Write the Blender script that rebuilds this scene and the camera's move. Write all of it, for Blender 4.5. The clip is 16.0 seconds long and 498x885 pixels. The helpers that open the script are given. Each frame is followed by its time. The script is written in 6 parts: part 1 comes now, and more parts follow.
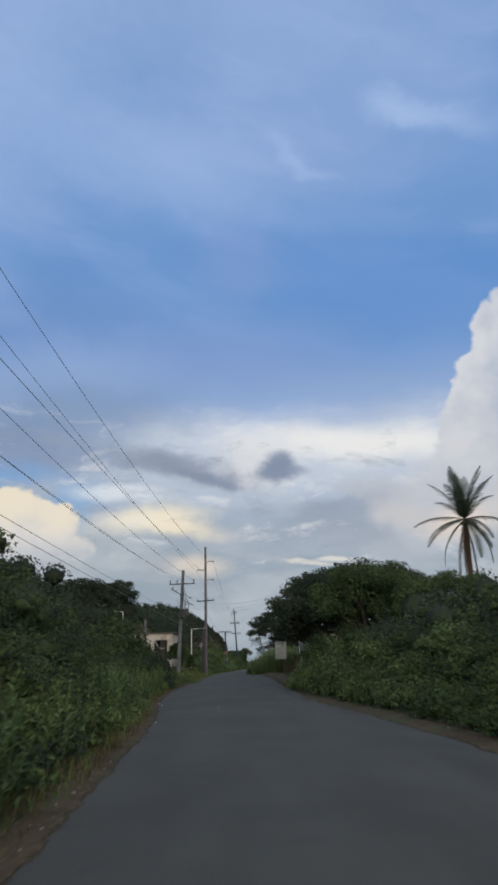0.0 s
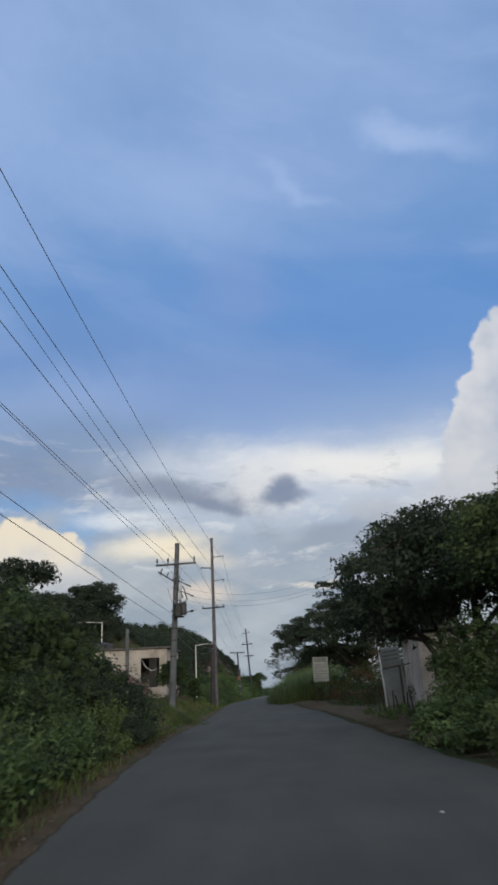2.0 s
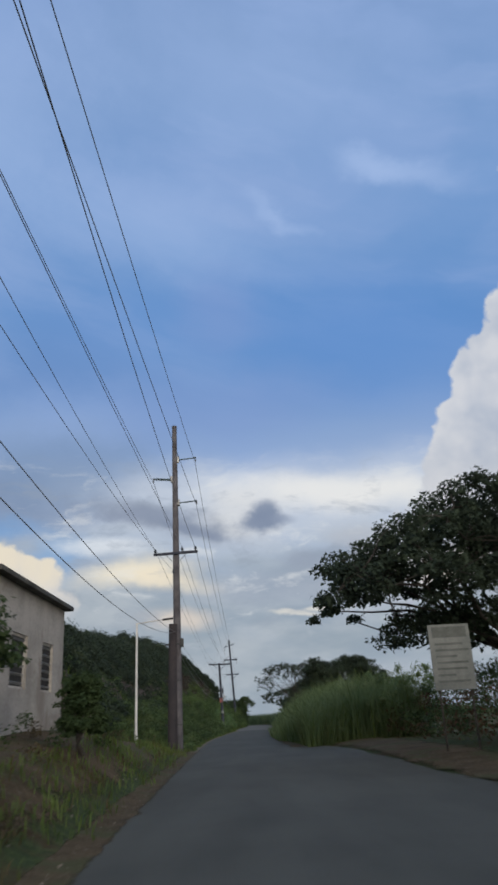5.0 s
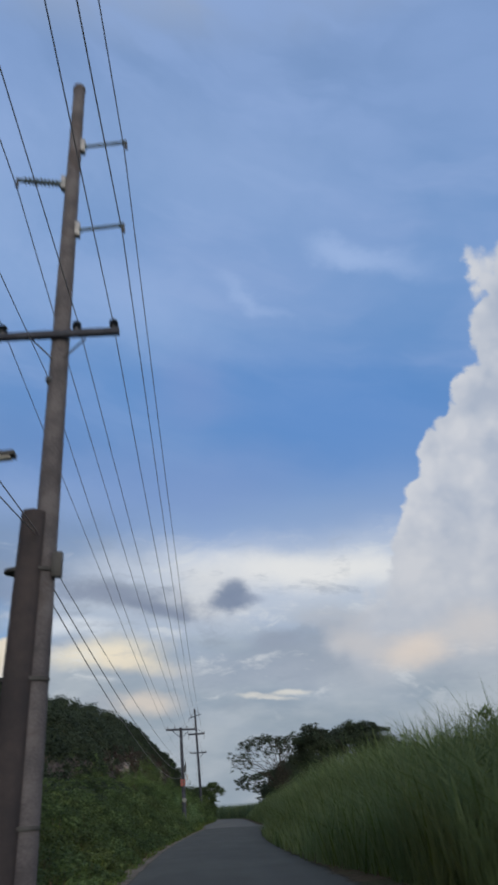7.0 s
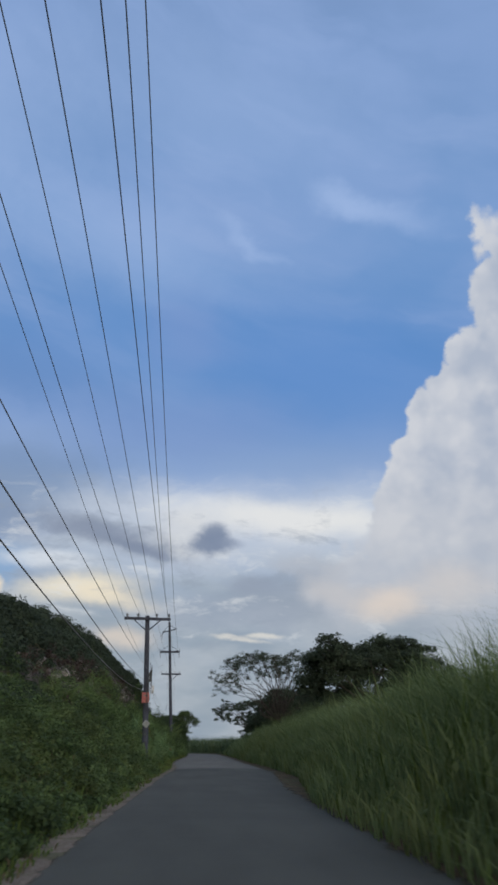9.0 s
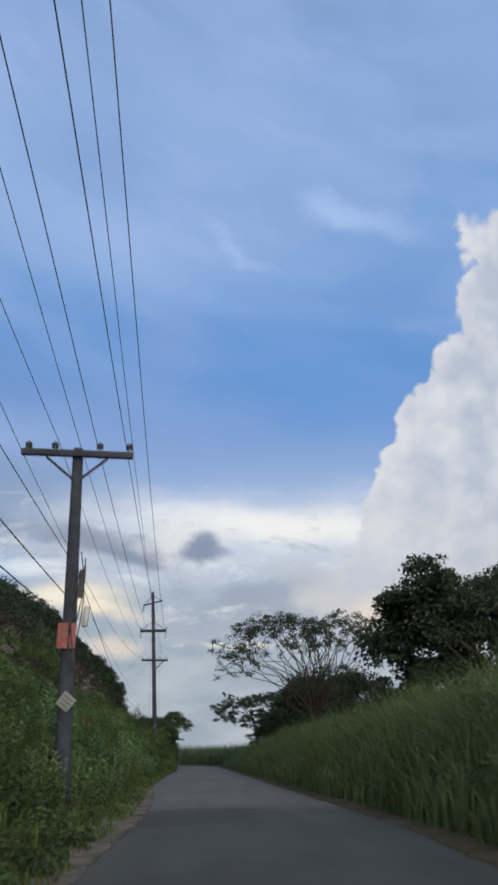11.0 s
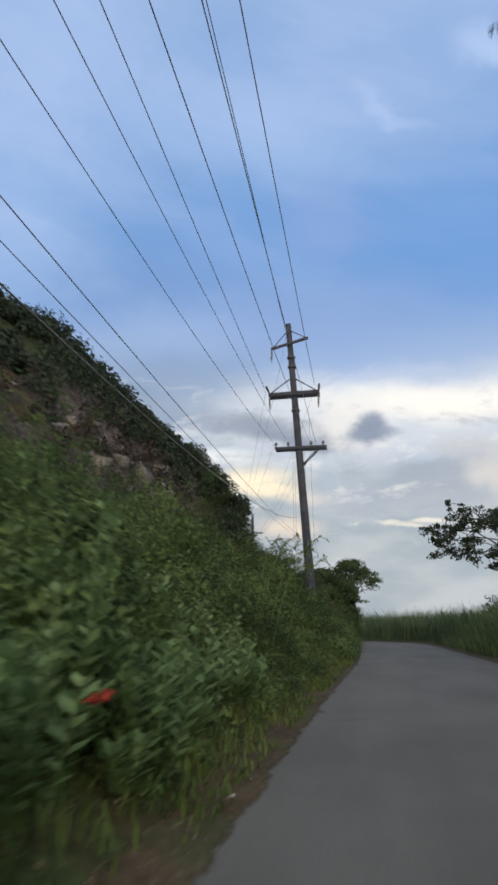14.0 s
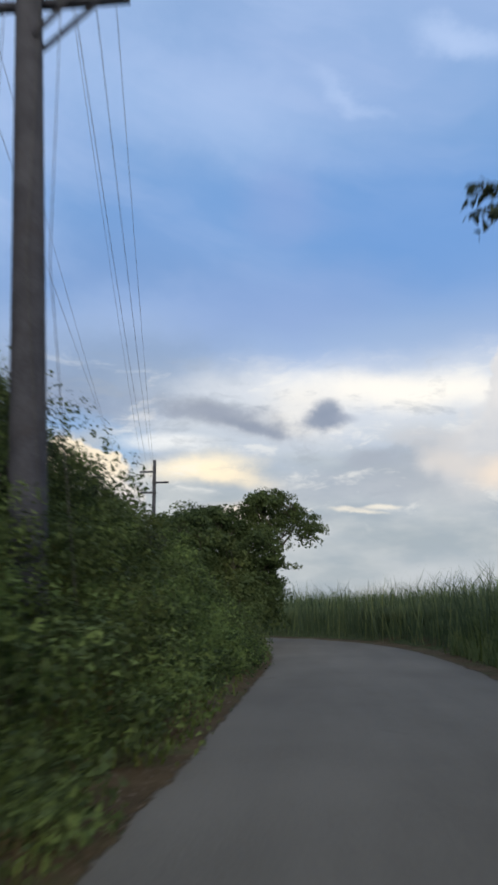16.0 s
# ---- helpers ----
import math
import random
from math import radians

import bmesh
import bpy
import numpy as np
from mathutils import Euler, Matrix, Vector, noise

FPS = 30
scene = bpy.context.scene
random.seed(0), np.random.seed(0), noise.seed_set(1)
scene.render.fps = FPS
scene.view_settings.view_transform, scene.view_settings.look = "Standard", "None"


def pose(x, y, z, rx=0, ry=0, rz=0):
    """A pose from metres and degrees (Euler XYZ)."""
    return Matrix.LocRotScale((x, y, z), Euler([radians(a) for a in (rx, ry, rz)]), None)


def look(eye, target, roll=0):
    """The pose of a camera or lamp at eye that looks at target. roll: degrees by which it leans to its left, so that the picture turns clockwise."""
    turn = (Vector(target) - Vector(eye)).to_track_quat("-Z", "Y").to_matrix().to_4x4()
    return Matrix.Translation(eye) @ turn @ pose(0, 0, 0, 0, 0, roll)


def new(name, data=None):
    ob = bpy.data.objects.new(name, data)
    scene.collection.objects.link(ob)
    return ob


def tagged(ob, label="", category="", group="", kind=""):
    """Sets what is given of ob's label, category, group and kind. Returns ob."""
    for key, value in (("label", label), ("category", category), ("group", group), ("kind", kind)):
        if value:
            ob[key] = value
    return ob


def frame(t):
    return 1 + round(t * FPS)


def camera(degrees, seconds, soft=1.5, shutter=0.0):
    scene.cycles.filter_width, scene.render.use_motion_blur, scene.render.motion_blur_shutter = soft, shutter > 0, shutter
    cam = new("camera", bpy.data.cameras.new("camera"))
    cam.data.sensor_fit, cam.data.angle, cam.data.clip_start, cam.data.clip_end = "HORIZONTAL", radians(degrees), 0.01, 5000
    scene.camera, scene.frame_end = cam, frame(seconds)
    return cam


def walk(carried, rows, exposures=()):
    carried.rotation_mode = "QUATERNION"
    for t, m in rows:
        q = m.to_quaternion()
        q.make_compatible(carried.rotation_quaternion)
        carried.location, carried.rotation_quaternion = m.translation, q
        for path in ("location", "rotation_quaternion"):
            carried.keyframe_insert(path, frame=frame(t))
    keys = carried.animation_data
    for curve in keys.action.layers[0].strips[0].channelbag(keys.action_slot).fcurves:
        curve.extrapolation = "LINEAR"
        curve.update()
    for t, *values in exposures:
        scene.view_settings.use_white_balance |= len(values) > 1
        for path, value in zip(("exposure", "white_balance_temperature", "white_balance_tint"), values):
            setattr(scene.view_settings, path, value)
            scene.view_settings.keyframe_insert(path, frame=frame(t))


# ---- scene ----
# the drive: seconds, place, tilt from straight down, lean, heading
cam = camera(37.48, 16.0, 3.0, 0.27)
DRIVE = [
    (0, 0.000, 0.000, 1.3, 106.819, -1.351, 0.934),
    (0.5, -0.424, 5.808, 1.3, 108.402, -1.992, 0.986),
    (1, -0.885, 11.617, 1.3, 108.577, -3.002, 1.732),
    (1.5, -1.405, 17.493, 1.3, 108.552, -3.494, 1.583),
    (2, -1.925, 23.391, 1.3, 108.743, -2.777, 1.152),
    (2.5, -2.408, 29.380, 1.3, 109.200, -2.175, 0.505),
    (3, -2.832, 35.494, 1.3, 109.155, -2.391, 0.542),
    (3.5, -3.202, 41.754, 1.3, 109.335, -2.068, 0.399),
    (4, -3.531, 48.141, 1.3, 108.999, -2.806, -0.159),
    (4.2, -3.665, 50.702, 1.3, 108.781, -3.718, -0.255),
    (6.3, -4.669, 77.848, 1.3, 116.856, -0.665, -0.150),
    (6.5, -4.777, 80.362, 1.3, 117.359, -0.464, 0.065),
    (7, -5.042, 86.699, 1.3, 116.555, -3.376, -3.438),
    (7.5, -5.280, 93.071, 1.3, 115.133, -4.693, -5.634),
    (8, -5.488, 99.463, 1.3, 114.848, -1.640, -2.075),
    (8.5, -5.657, 105.860, 1.3, 113.287, -1.015, -3.320),
    (9, -5.778, 112.261, 1.3, 112.388, 0.150, -4.285),
    (9.2, -5.813, 114.819, 1.3, 112.715, 0.249, -4.714),
    (11.3, -5.698, 141.547, 1.3, 112.993, -0.561, -5.088),
    (11.5, -5.676, 144.104, 1.3, 110.792, -0.533, -3.904),
    (11.7, -5.658, 146.664, 1.3, 108.785, -1.554, -2.707),
    (12, -5.658, 150.519, 1.3, 107.039, -0.573, 0.405),
    (12.5, -5.707, 156.983, 1.3, 105.846, -0.996, 7.164),
    (13, -5.775, 163.510, 1.3, 104.178, -0.597, 10.881),
    (13.5, -5.819, 170.110, 1.3, 103.947, -1.071, 9.545),
    (14, -5.806, 176.790, 1.3, 104.050, -0.673, 8.317),
    (14.5, -5.715, 183.532, 1.3, 103.908, -0.860, 7.400),
    (15, -5.531, 190.256, 1.3, 103.379, -1.484, 6.320),
    (15.5, -5.225, 196.891, 1.3, 103.294, -1.560, 4.870),
    (16, -4.760, 203.516, 1.3, 102.874, -0.645, 4.794),
]


def seat(x, y, z, tilt, lean, heading):
    return pose(x, y, z, 0, 0, heading) @ pose(0, 0, 0, tilt) @ pose(0, 0, 0, 0, 0, lean)


walk(cam, [(t, seat(*r)) for t, *r in DRIVE], [(0, 0.0, 6500, 10), (3.8, 0.02, 6480, 10), (6.4, -0.1, 6350, 10), (8.6, -0.1, 6350, 10), (9.6, -0.02, 6400, 10), (11.4, 0.12, 6480, 10), (12.5, 0.08, 6650, 10), (13.2, 0.33, 6950, 10), (16, 0.31, 6950, 10)])


def lin(r, g, b):
    """Linear colour from display values 0..255."""
    return tuple(((c / 255 + 0.055) / 1.055) ** 2.4 if c > 10 else c / 255 / 12.92 for c in (r, g, b)) + (1.0,)


class Nodes:
    """Short hand for building node trees."""

    def __init__(self, tree):
        self.t = tree
        tree.nodes.clear()

    def put(self, kind, **props):
        n = self.t.nodes.new(kind)
        for k, v in props.items():
            setattr(n, k, v)
        return n

    def link(self, a, b):
        if isinstance(a, bpy.types.NodeSocket):
            self.t.links.new(a, b)
        else:
            b.default_value = a

    def math(self, op, a, b=0.0, c=0.0, clamp=False):
        n = self.put("ShaderNodeMath", operation=op, use_clamp=clamp)
        for s, v in zip(n.inputs, (a, b, c)):
            self.link(v, s)
        return n.outputs[0]

    def smooth(self, x, lo, hi, a=0.0, b=1.0):
        n = self.put("ShaderNodeMapRange", interpolation_type="SMOOTHSTEP")
        for s, v in zip(n.inputs, (x, lo, hi, a, b)):
            self.link(v, s)
        return n.outputs[0]

    def mix(self, fac, a, b, mode="MIX"):
        n = self.put("ShaderNodeMix", data_type="RGBA", blend_type=mode)
        self.link(fac, n.inputs[0])
        self.link(a, n.inputs[6])
        self.link(b, n.inputs[7])
        return n.outputs[2]

    def noise(self, vec, scale, detail=3.0, rough=0.5, distort=0.0):
        n = self.put("ShaderNodeTexNoise")
        self.link(vec, n.inputs["Vector"])
        n.inputs["Scale"].default_value, n.inputs["Detail"].default_value = scale, detail
        n.inputs["Roughness"].default_value, n.inputs["Distortion"].default_value = rough, distort
        return n.outputs[0]

    def vector(self, x, y, z=0.0):
        n = self.put("ShaderNodeCombineXYZ")
        for s, v in zip(n.inputs, (x, y, z)):
            self.link(v, s)
        return n.outputs[0]

    def ramp(self, fac, stops):
        n = self.put("ShaderNodeValToRGB")
        self.link(fac, n.inputs[0])
        e = n.color_ramp.elements
        for i, (p, c) in enumerate(stops):
            k = e[i] if i < 2 else e.new(p)
            k.position, k.color = p, c
        return n.outputs[0]


# ---- sky: evening clouds over a blue gap ----
def build_sky():
    w = bpy.data.worlds.new("evening_sky")
    w.use_nodes = True
    scene.world = w
    N = Nodes(w.node_tree)
    m = N.math
    xyz = N.put("ShaderNodeSeparateXYZ")
    N.link(N.put("ShaderNodeTexCoord").outputs["Generated"], xyz.inputs[0])
    x, y, z = xyz.outputs
    deg = 180 / math.pi
    az = m("MULTIPLY", m("ARCTAN2", m("MULTIPLY", x, -1.0), y), deg)
    el = m("MULTIPLY", m("ARCSINE", z), deg)
    w1 = m("SUBTRACT", N.noise(N.vector(m("MULTIPLY", az, 0.55), el), 0.16, 5.0, 0.55), 0.5)
    w2 = m("SUBTRACT", N.noise(N.vector(m("ADD", m("MULTIPLY", az, 0.6), 71.0), el), 0.2, 5.0, 0.55), 0.5)
    frill = m("SUBTRACT", N.noise(N.vector(m("MULTIPLY", az, 0.8), el, 5.0), 0.75, 6.0, 0.6), 0.5)

    def turned(a, e, rot, warp=1.0):
        u = m("SUBTRACT", m("ADD", az, m("MULTIPLY", w1, 9.0 * warp)), a)
        v = m("SUBTRACT", m("ADD", el, m("MULTIPLY", w2, 4.0 * warp)), e)
        c, s = math.cos(radians(rot)), math.sin(radians(rot))
        return m("ADD", m("MULTIPLY", u, c), m("MULTIPLY", v, s)), m("SUBTRACT", m("MULTIPLY", v, c), m("MULTIPLY", u, s))

    def blob(a, e, ra, re, rot=0.0, soft=0.35, warp=1.0, ragged=0.0):
        u, v = turned(a, e, rot, warp)
        p, q = m("DIVIDE", u, ra), m("DIVIDE", v, re)
        d = m("SQRT", m("ADD", m("MULTIPLY", p, p), m("MULTIPLY", q, q)))
        if ragged:
            d = m("ADD", d, m("MULTIPLY", frill, ragged))
        return N.smooth(d, 1 + soft, 1 - soft)

    def lay(col, mask, strength, rgb):
        return N.mix(m("MULTIPLY", mask, strength), col, lin(*rgb))

    k = 1 / 90
    col = N.ramp(m("MULTIPLY", el, k, clamp=True), [
        (0.0, lin(152, 165, 175)), (1.0, lin(222, 222, 222)), (6 * k, lin(150, 165, 180)), (13 * k, lin(172, 183, 194)),
        (19 * k, lin(158, 180, 214)), (24 * k, lin(112, 152, 206)), (31 * k, lin(104, 150, 208)), (38 * k, lin(124, 162, 214)), (54 * k, lin(130, 160, 206)), (66 * k, lin(205, 210, 218))])
    nish = N.put("ShaderNodeTexSky", sky_type="NISHITA", sun_disc=False, sun_elevation=radians(7), sun_rotation=radians(172))
    col = N.mix(0.1, col, N.mix(1.0, nish.outputs[0], (0.07, 0.07, 0.07, 1), "MULTIPLY"))
    # thin uneven high sheet, drawn out in long soft streaks
    u, v = turned(0, 0, 14, 0.6)
    broad = N.noise(N.vector(m("MULTIPLY", u, 0.45), v), 0.075, 4.0, 0.5, 0.6)
    streak = N.noise(N.vector(m("MULTIPLY", u, 0.22), v, 9.0), 0.24, 4.0, 0.55)
    sheet = m("ADD", m("MULTIPLY", broad, 0.7), m("MULTIPLY", streak, 0.3))
    high = N.smooth(el, 20.0, 36.0)
    col = N.mix(m("MULTIPLY", N.smooth(sheet, 0.36, 0.62), m("MULTIPLY_ADD", high, 0.3, 0.5)), col, lin(140, 168, 214))
    col = N.mix(m("MULTIPLY", N.smooth(streak, 0.5, 0.72), m("MULTIPLY", high, 0.45)), col, lin(146, 172, 216))
    col = lay(col, blob(-12, 27.8, 12, 4.2, 8, 0.85, 0.7), 0.72, (94, 142, 204))
    col = lay(col, blob(11, 29, 8, 3.0, -8, 0.85), 0.4, (112, 152, 208))
    col = lay(col, blob(3, 23.6, 9, 2.4, 0, 0.8), 0.45, (128, 154, 204))
    col = lay(col, blob(17, 23.5, 8, 5.5, 0, 0.85), 0.3, (112, 140, 190))
    col = lay(col, blob(1.5, 31, 3.0, 2.5, 0, 0.9), 0.35, (140, 160, 208))
    for a, e, ra, re, rot, f in ((-13.6, 40.0, 3.0, 0.8, 14, 0.6), (-17, 39.0, 4.0, 0.9, 18, 0.5), (-4.4, 37.9, 3.2, 0.5, 26, 0.5), (8, 37, 10, 3, 10, 0.4),
                                 (24, 42, 10, 5, -20, 0.45), (29, 29, 7, 6, -30, 0.45), (16, 22, 7, 2.0, -10, 0.35), (-2, 47, 14, 4, 8, 0.3)):
        col = lay(col, blob(a, e, ra, re, rot, 0.9, 1.0, 0.5), f, (166, 190, 230))
    # bright band low ahead
    lower = m("ADD", el, m("MULTIPLY", w2, 3.0))
    band = m("MULTIPLY", N.smooth(lower, 20.4, 17.0), N.smooth(lower, 10.5, 15.0))
    band = m("MULTIPLY", band, m("MULTIPLY", N.smooth(az, 19.0, 11.0), N.smooth(az, -28.0, -15.0)))
    col = lay(col, band, 0.55, (214, 220, 228))
    col = lay(col, blob(-8.0, 16.3, 8.5, 1.2, 4, 0.7, 0.6, 0.5), 0.85, (238, 237, 233))
    col = lay(col, blob(7.0, 17.2, 6.5, 1.0, -3, 0.9, 0.8, 0.6), 0.55, (226, 231, 238))
    col = lay(col, blob(0.5, 15.2, 3.0, 1.8, 20, 0.8, 0.8, 0.5), 0.55, (229, 228, 225))
    # grey lower deck
    deck = N.mix(N.smooth(N.noise(N.vector(m("MULTIPLY", az, 0.4), el), 0.3, 4.0), 0.35, 0.65), lin(152, 165, 177), lin(184, 191, 197))
    col = N.mix(m("MULTIPLY", N.smooth(lower, 13.2, 9.0), 0.8), col, deck)
    for a, e, ra, re, rot, f, c in ((22, 15.8, 9, 2.2, 0, 0.75, (136, 150, 176)), (-4.8, 11.3, 2.4, 0.8, 0, 0.65, (148, 158, 176)), (-9.0, 10.0, 5.0, 1.6, 0, 0.6, (154, 164, 180)),
                                    (14.5, 11.9, 2.0, 1.4, 30, 0.55, (124, 168, 214)), (20.5, 14.0, 4, 0.8, 0, 0.6, (118, 166, 218)), (-1, 9.5, 6, 1.0, 3, 0.5, (160, 170, 186)), (6, 13.0, 9, 0.7, 0, 0.4, (176, 190, 210))):
        col = lay(col, blob(a, e, ra, re, rot, 0.7, 1.0, 0.6), f, c)
    # sunlit patches
    for a, e, ra, re, rot, f, c, s in ((8.4, 11.0, 3.6, 0.9, -8, 0.85, (244, 233, 208), 0.8), (6.4, 10.4, 2.8, 0.7, 10, 0.8, (240, 228, 204), 0.7), (11.0, 12.7, 3.2, 0.5, 0, 0.7, (228, 233, 238), 0.7),
                                       (5.6, 7.3, 2.2, 0.7, 0, 0.7, (228, 214, 198), 0.8), (-3.6, 7.5, 1.6, 0.16, 8, 0.8, (228, 224, 214), 0.6), (-5.3, 7.72, 1.2, 0.17, -3, 0.75, (228, 224, 214), 0.7)):
        col = lay(col, blob(a, e, ra, re, rot, s, 0.5, 0.9), f, c)
    col = lay(col, blob(15, 18.2, 8.5, 3.4, 0, 0.8, 1.0, 0.6), 0.6, (118, 142, 174))
    # torn edges and thin layers low in the sky
    thin = N.noise(N.vector(m("MULTIPLY", m("ADD", az, m("MULTIPLY", w2, 8.0)), 0.32), m("ADD", el, m("MULTIPLY", w1, 4.0)), 2.0), 0.55, 6.0, 0.62)
    low = m("MULTIPLY", N.smooth(el, 21.0, 16.0), N.smooth(el, 4.0, 8.0))
    col = N.mix(m("MULTIPLY", N.smooth(thin, 0.52, 0.7), m("MULTIPLY", low, 0.5)), col, lin(150, 161, 176))
    col = N.mix(m("MULTIPLY", N.smooth(thin, 0.46, 0.3), m("MULTIPLY", low, 0.45)), col, lin(228, 230, 230))
    # small dark clouds before the band
    col = lay(col, blob(6.6, 14.9, 5.6, 0.95, 10, 0.7, 0.6, 1.3), 0.85, (140, 150, 168))
    col = lay(col, blob(8.4, 15.2, 4.0, 0.55, -3, 0.6, 0.6, 1.2), 0.6, (140, 151, 172))
    col = lay(col, blob(4.2, 14.2, 2.6, 0.45, 12, 0.6, 0.6, 1.2), 0.75, (130, 142, 164))
    col = lay(col, blob(-1.3, 14.5, 1.7, 0.75, 2, 0.5, 0.35, 1.3), 0.95, (130, 143, 166))
    col = lay(col, blob(-1.6, 15.1, 1.0, 0.85, 10, 0.55, 0.35, 1.2), 0.9, (130, 143, 166))
    col = lay(col, blob(-2.8, 14.6, 1.1, 0.28, 4, 0.7, 0.35, 1.0), 0.7, (140, 152, 174))
    # heaped clouds with a billowing rim
    vor = N.put("ShaderNodeTexVoronoi", feature="SMOOTH_F1", voronoi_dimensions="2D")
    N.link(N.vector(m("ADD", az, m("MULTIPLY", w2, 3.0)), m("ADD", el, m("MULTIPLY", w1, 3.0))), vor.inputs["Vector"])
    vor.inputs["Scale"].default_value = 0.3
    vor.inputs["Smoothness"].default_value = 0.4
    puff = m("SUBTRACT", 0.55, vor.outputs["Distance"])
    fine = m("SUBTRACT", N.noise(N.vector(az, el), 0.9, 5.0, 0.55), 0.5)
    tuft = N.put("ShaderNodeTexVoronoi", feature="SMOOTH_F1", voronoi_dimensions="2D")
    N.link(N.vector(m("ADD", az, m("MULTIPLY", w1, 4.0)), m("ADD", el, m("MULTIPLY", w2, 4.0))), tuft.inputs["Vector"])
    tuft.inputs["Scale"].default_value, tuft.inputs["Smoothness"].default_value = 0.75, 0.3
    rim = m("ADD", m("MULTIPLY", puff, 3.0), m("ADD", m("MULTIPLY", fine, 1.6), m("MULTIPLY", m("SUBTRACT", 0.5, tuft.outputs["Distance"]), 1.1)))
    profile = ((0, 11.0), (8.5, 10.8), (10.8, 9.4), (12.5, 10.6), (15.5, 14.2), (18, 15.3), (22.3, 17.2), (26.4, 20.0), (28, 22.0), (31, 24.0), (45, 28.0))
    edge = N.ramp(m("DIVIDE", el, 45.0, clamp=True), [(e / 45, (a / 40, a / 40, a / 40, 1)) for e, a in (profile[0], profile[-1], *profile[1:-1])])
    edge = m("MULTIPLY", edge, -40.0)
    inside = m("ADD", m("SUBTRACT", edge, az), rim)
    hard = N.smooth(el, 10.5, 17.0)
    heap = m("MULTIPLY", N.smooth(m("DIVIDE", inside, m("MULTIPLY_ADD", m("SUBTRACT", 1.0, hard), 3.5, 1.0)), -0.3, 0.5), N.smooth(az, -75.0, -45.0))
    heap = m("MULTIPLY", heap, m("MULTIPLY", N.smooth(lower, 6.5, 11.0), N.smooth(m("SUBTRACT", el, rim), 37.5, 35.9)))
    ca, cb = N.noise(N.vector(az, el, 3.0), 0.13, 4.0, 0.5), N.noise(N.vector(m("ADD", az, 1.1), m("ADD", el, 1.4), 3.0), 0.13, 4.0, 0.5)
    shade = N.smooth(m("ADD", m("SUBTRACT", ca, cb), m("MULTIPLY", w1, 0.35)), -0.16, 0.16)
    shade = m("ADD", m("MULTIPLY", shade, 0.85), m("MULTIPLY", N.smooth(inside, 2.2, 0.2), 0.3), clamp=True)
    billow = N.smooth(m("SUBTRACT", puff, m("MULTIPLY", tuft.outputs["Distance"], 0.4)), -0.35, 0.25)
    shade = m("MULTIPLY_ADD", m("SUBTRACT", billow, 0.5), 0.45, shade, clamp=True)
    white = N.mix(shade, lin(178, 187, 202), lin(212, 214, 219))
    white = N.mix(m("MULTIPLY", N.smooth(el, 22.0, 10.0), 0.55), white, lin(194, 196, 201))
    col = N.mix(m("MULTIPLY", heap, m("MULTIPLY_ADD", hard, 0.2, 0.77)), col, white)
    col = lay(col, blob(-15.4, 9.9, 2.0, 0.9, 0, 0.9, 0.6, 0.8), 0.7, (232, 216, 200))
    col = lay(col, blob(-19.5, 11.0, 2.4, 1.2, 0, 0.9, 0.6, 0.8), 0.4, (228, 216, 204))
    col = lay(col, blob(-9.4, 12.4, 2.6, 1.2, 25, 0.6, 0.6, 1.2), 0.6, (182, 186, 194))
    col = lay(col, blob(-11.6, 10.6, 2.4, 0.8, 10, 0.7, 0.6, 1.2), 0.5, (206, 202, 200))
    # heaped cloud on the left, lit warm
    top = m("SUBTRACT", 12.9, m("MULTIPLY", m("ABSOLUTE", m("SUBTRACT", az, 18.2)), 0.32))
    left = N.smooth(m("ADD", m("SUBTRACT", top, el), m("MULTIPLY", rim, 0.7)), -0.1, 0.5)
    left = m("MULTIPLY", left, m("MULTIPLY", N.smooth(m("ADD", az, m("MULTIPLY", rim, 1.2)), 14.2, 15.6), N.smooth(az, 34.0, 24.0)))
    left = m("MULTIPLY", left, N.smooth(el, 6.0, 10.0))
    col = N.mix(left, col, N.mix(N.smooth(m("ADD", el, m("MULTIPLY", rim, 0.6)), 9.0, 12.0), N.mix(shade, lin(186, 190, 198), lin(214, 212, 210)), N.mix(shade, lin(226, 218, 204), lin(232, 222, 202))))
    # the side of the setting sun, behind the drive
    west = m("MULTIPLY", N.smooth(m("ABSOLUTE", az), 55.0, 130.0), N.smooth(el, 65.0, 10.0))
    glow = N.mix(N.smooth(sheet, 0.35, 0.65), (1.9, 1.6, 1.2, 1), (1.0, 0.88, 0.72, 1))
    col = N.mix(m("MULTIPLY", west, 0.9), col, glow)
    # below the horizon
    col = N.mix(N.smooth(el, 0.0, -2.0), col, lin(92, 98, 96))
    bg = N.put("ShaderNodeBackground")
    N.link(col, bg.inputs[0])
    bg.inputs[1].default_value = 1.0
    N.link(bg.outputs[0], N.put("ShaderNodeOutputWorld").inputs[0])


build_sky()
sun_data = bpy.data.lights.new("low_sun", "SUN")
sun_data.energy, sun_data.angle, sun_data.color = 1.3, radians(16), (1.0, 0.9, 0.78)
sun = new("low_sun", sun_data)
sun.matrix_world = look((0, 0, 50), (0 + -60 * math.sin(radians(8)), 60 * math.cos(radians(8)), 50 - 14))


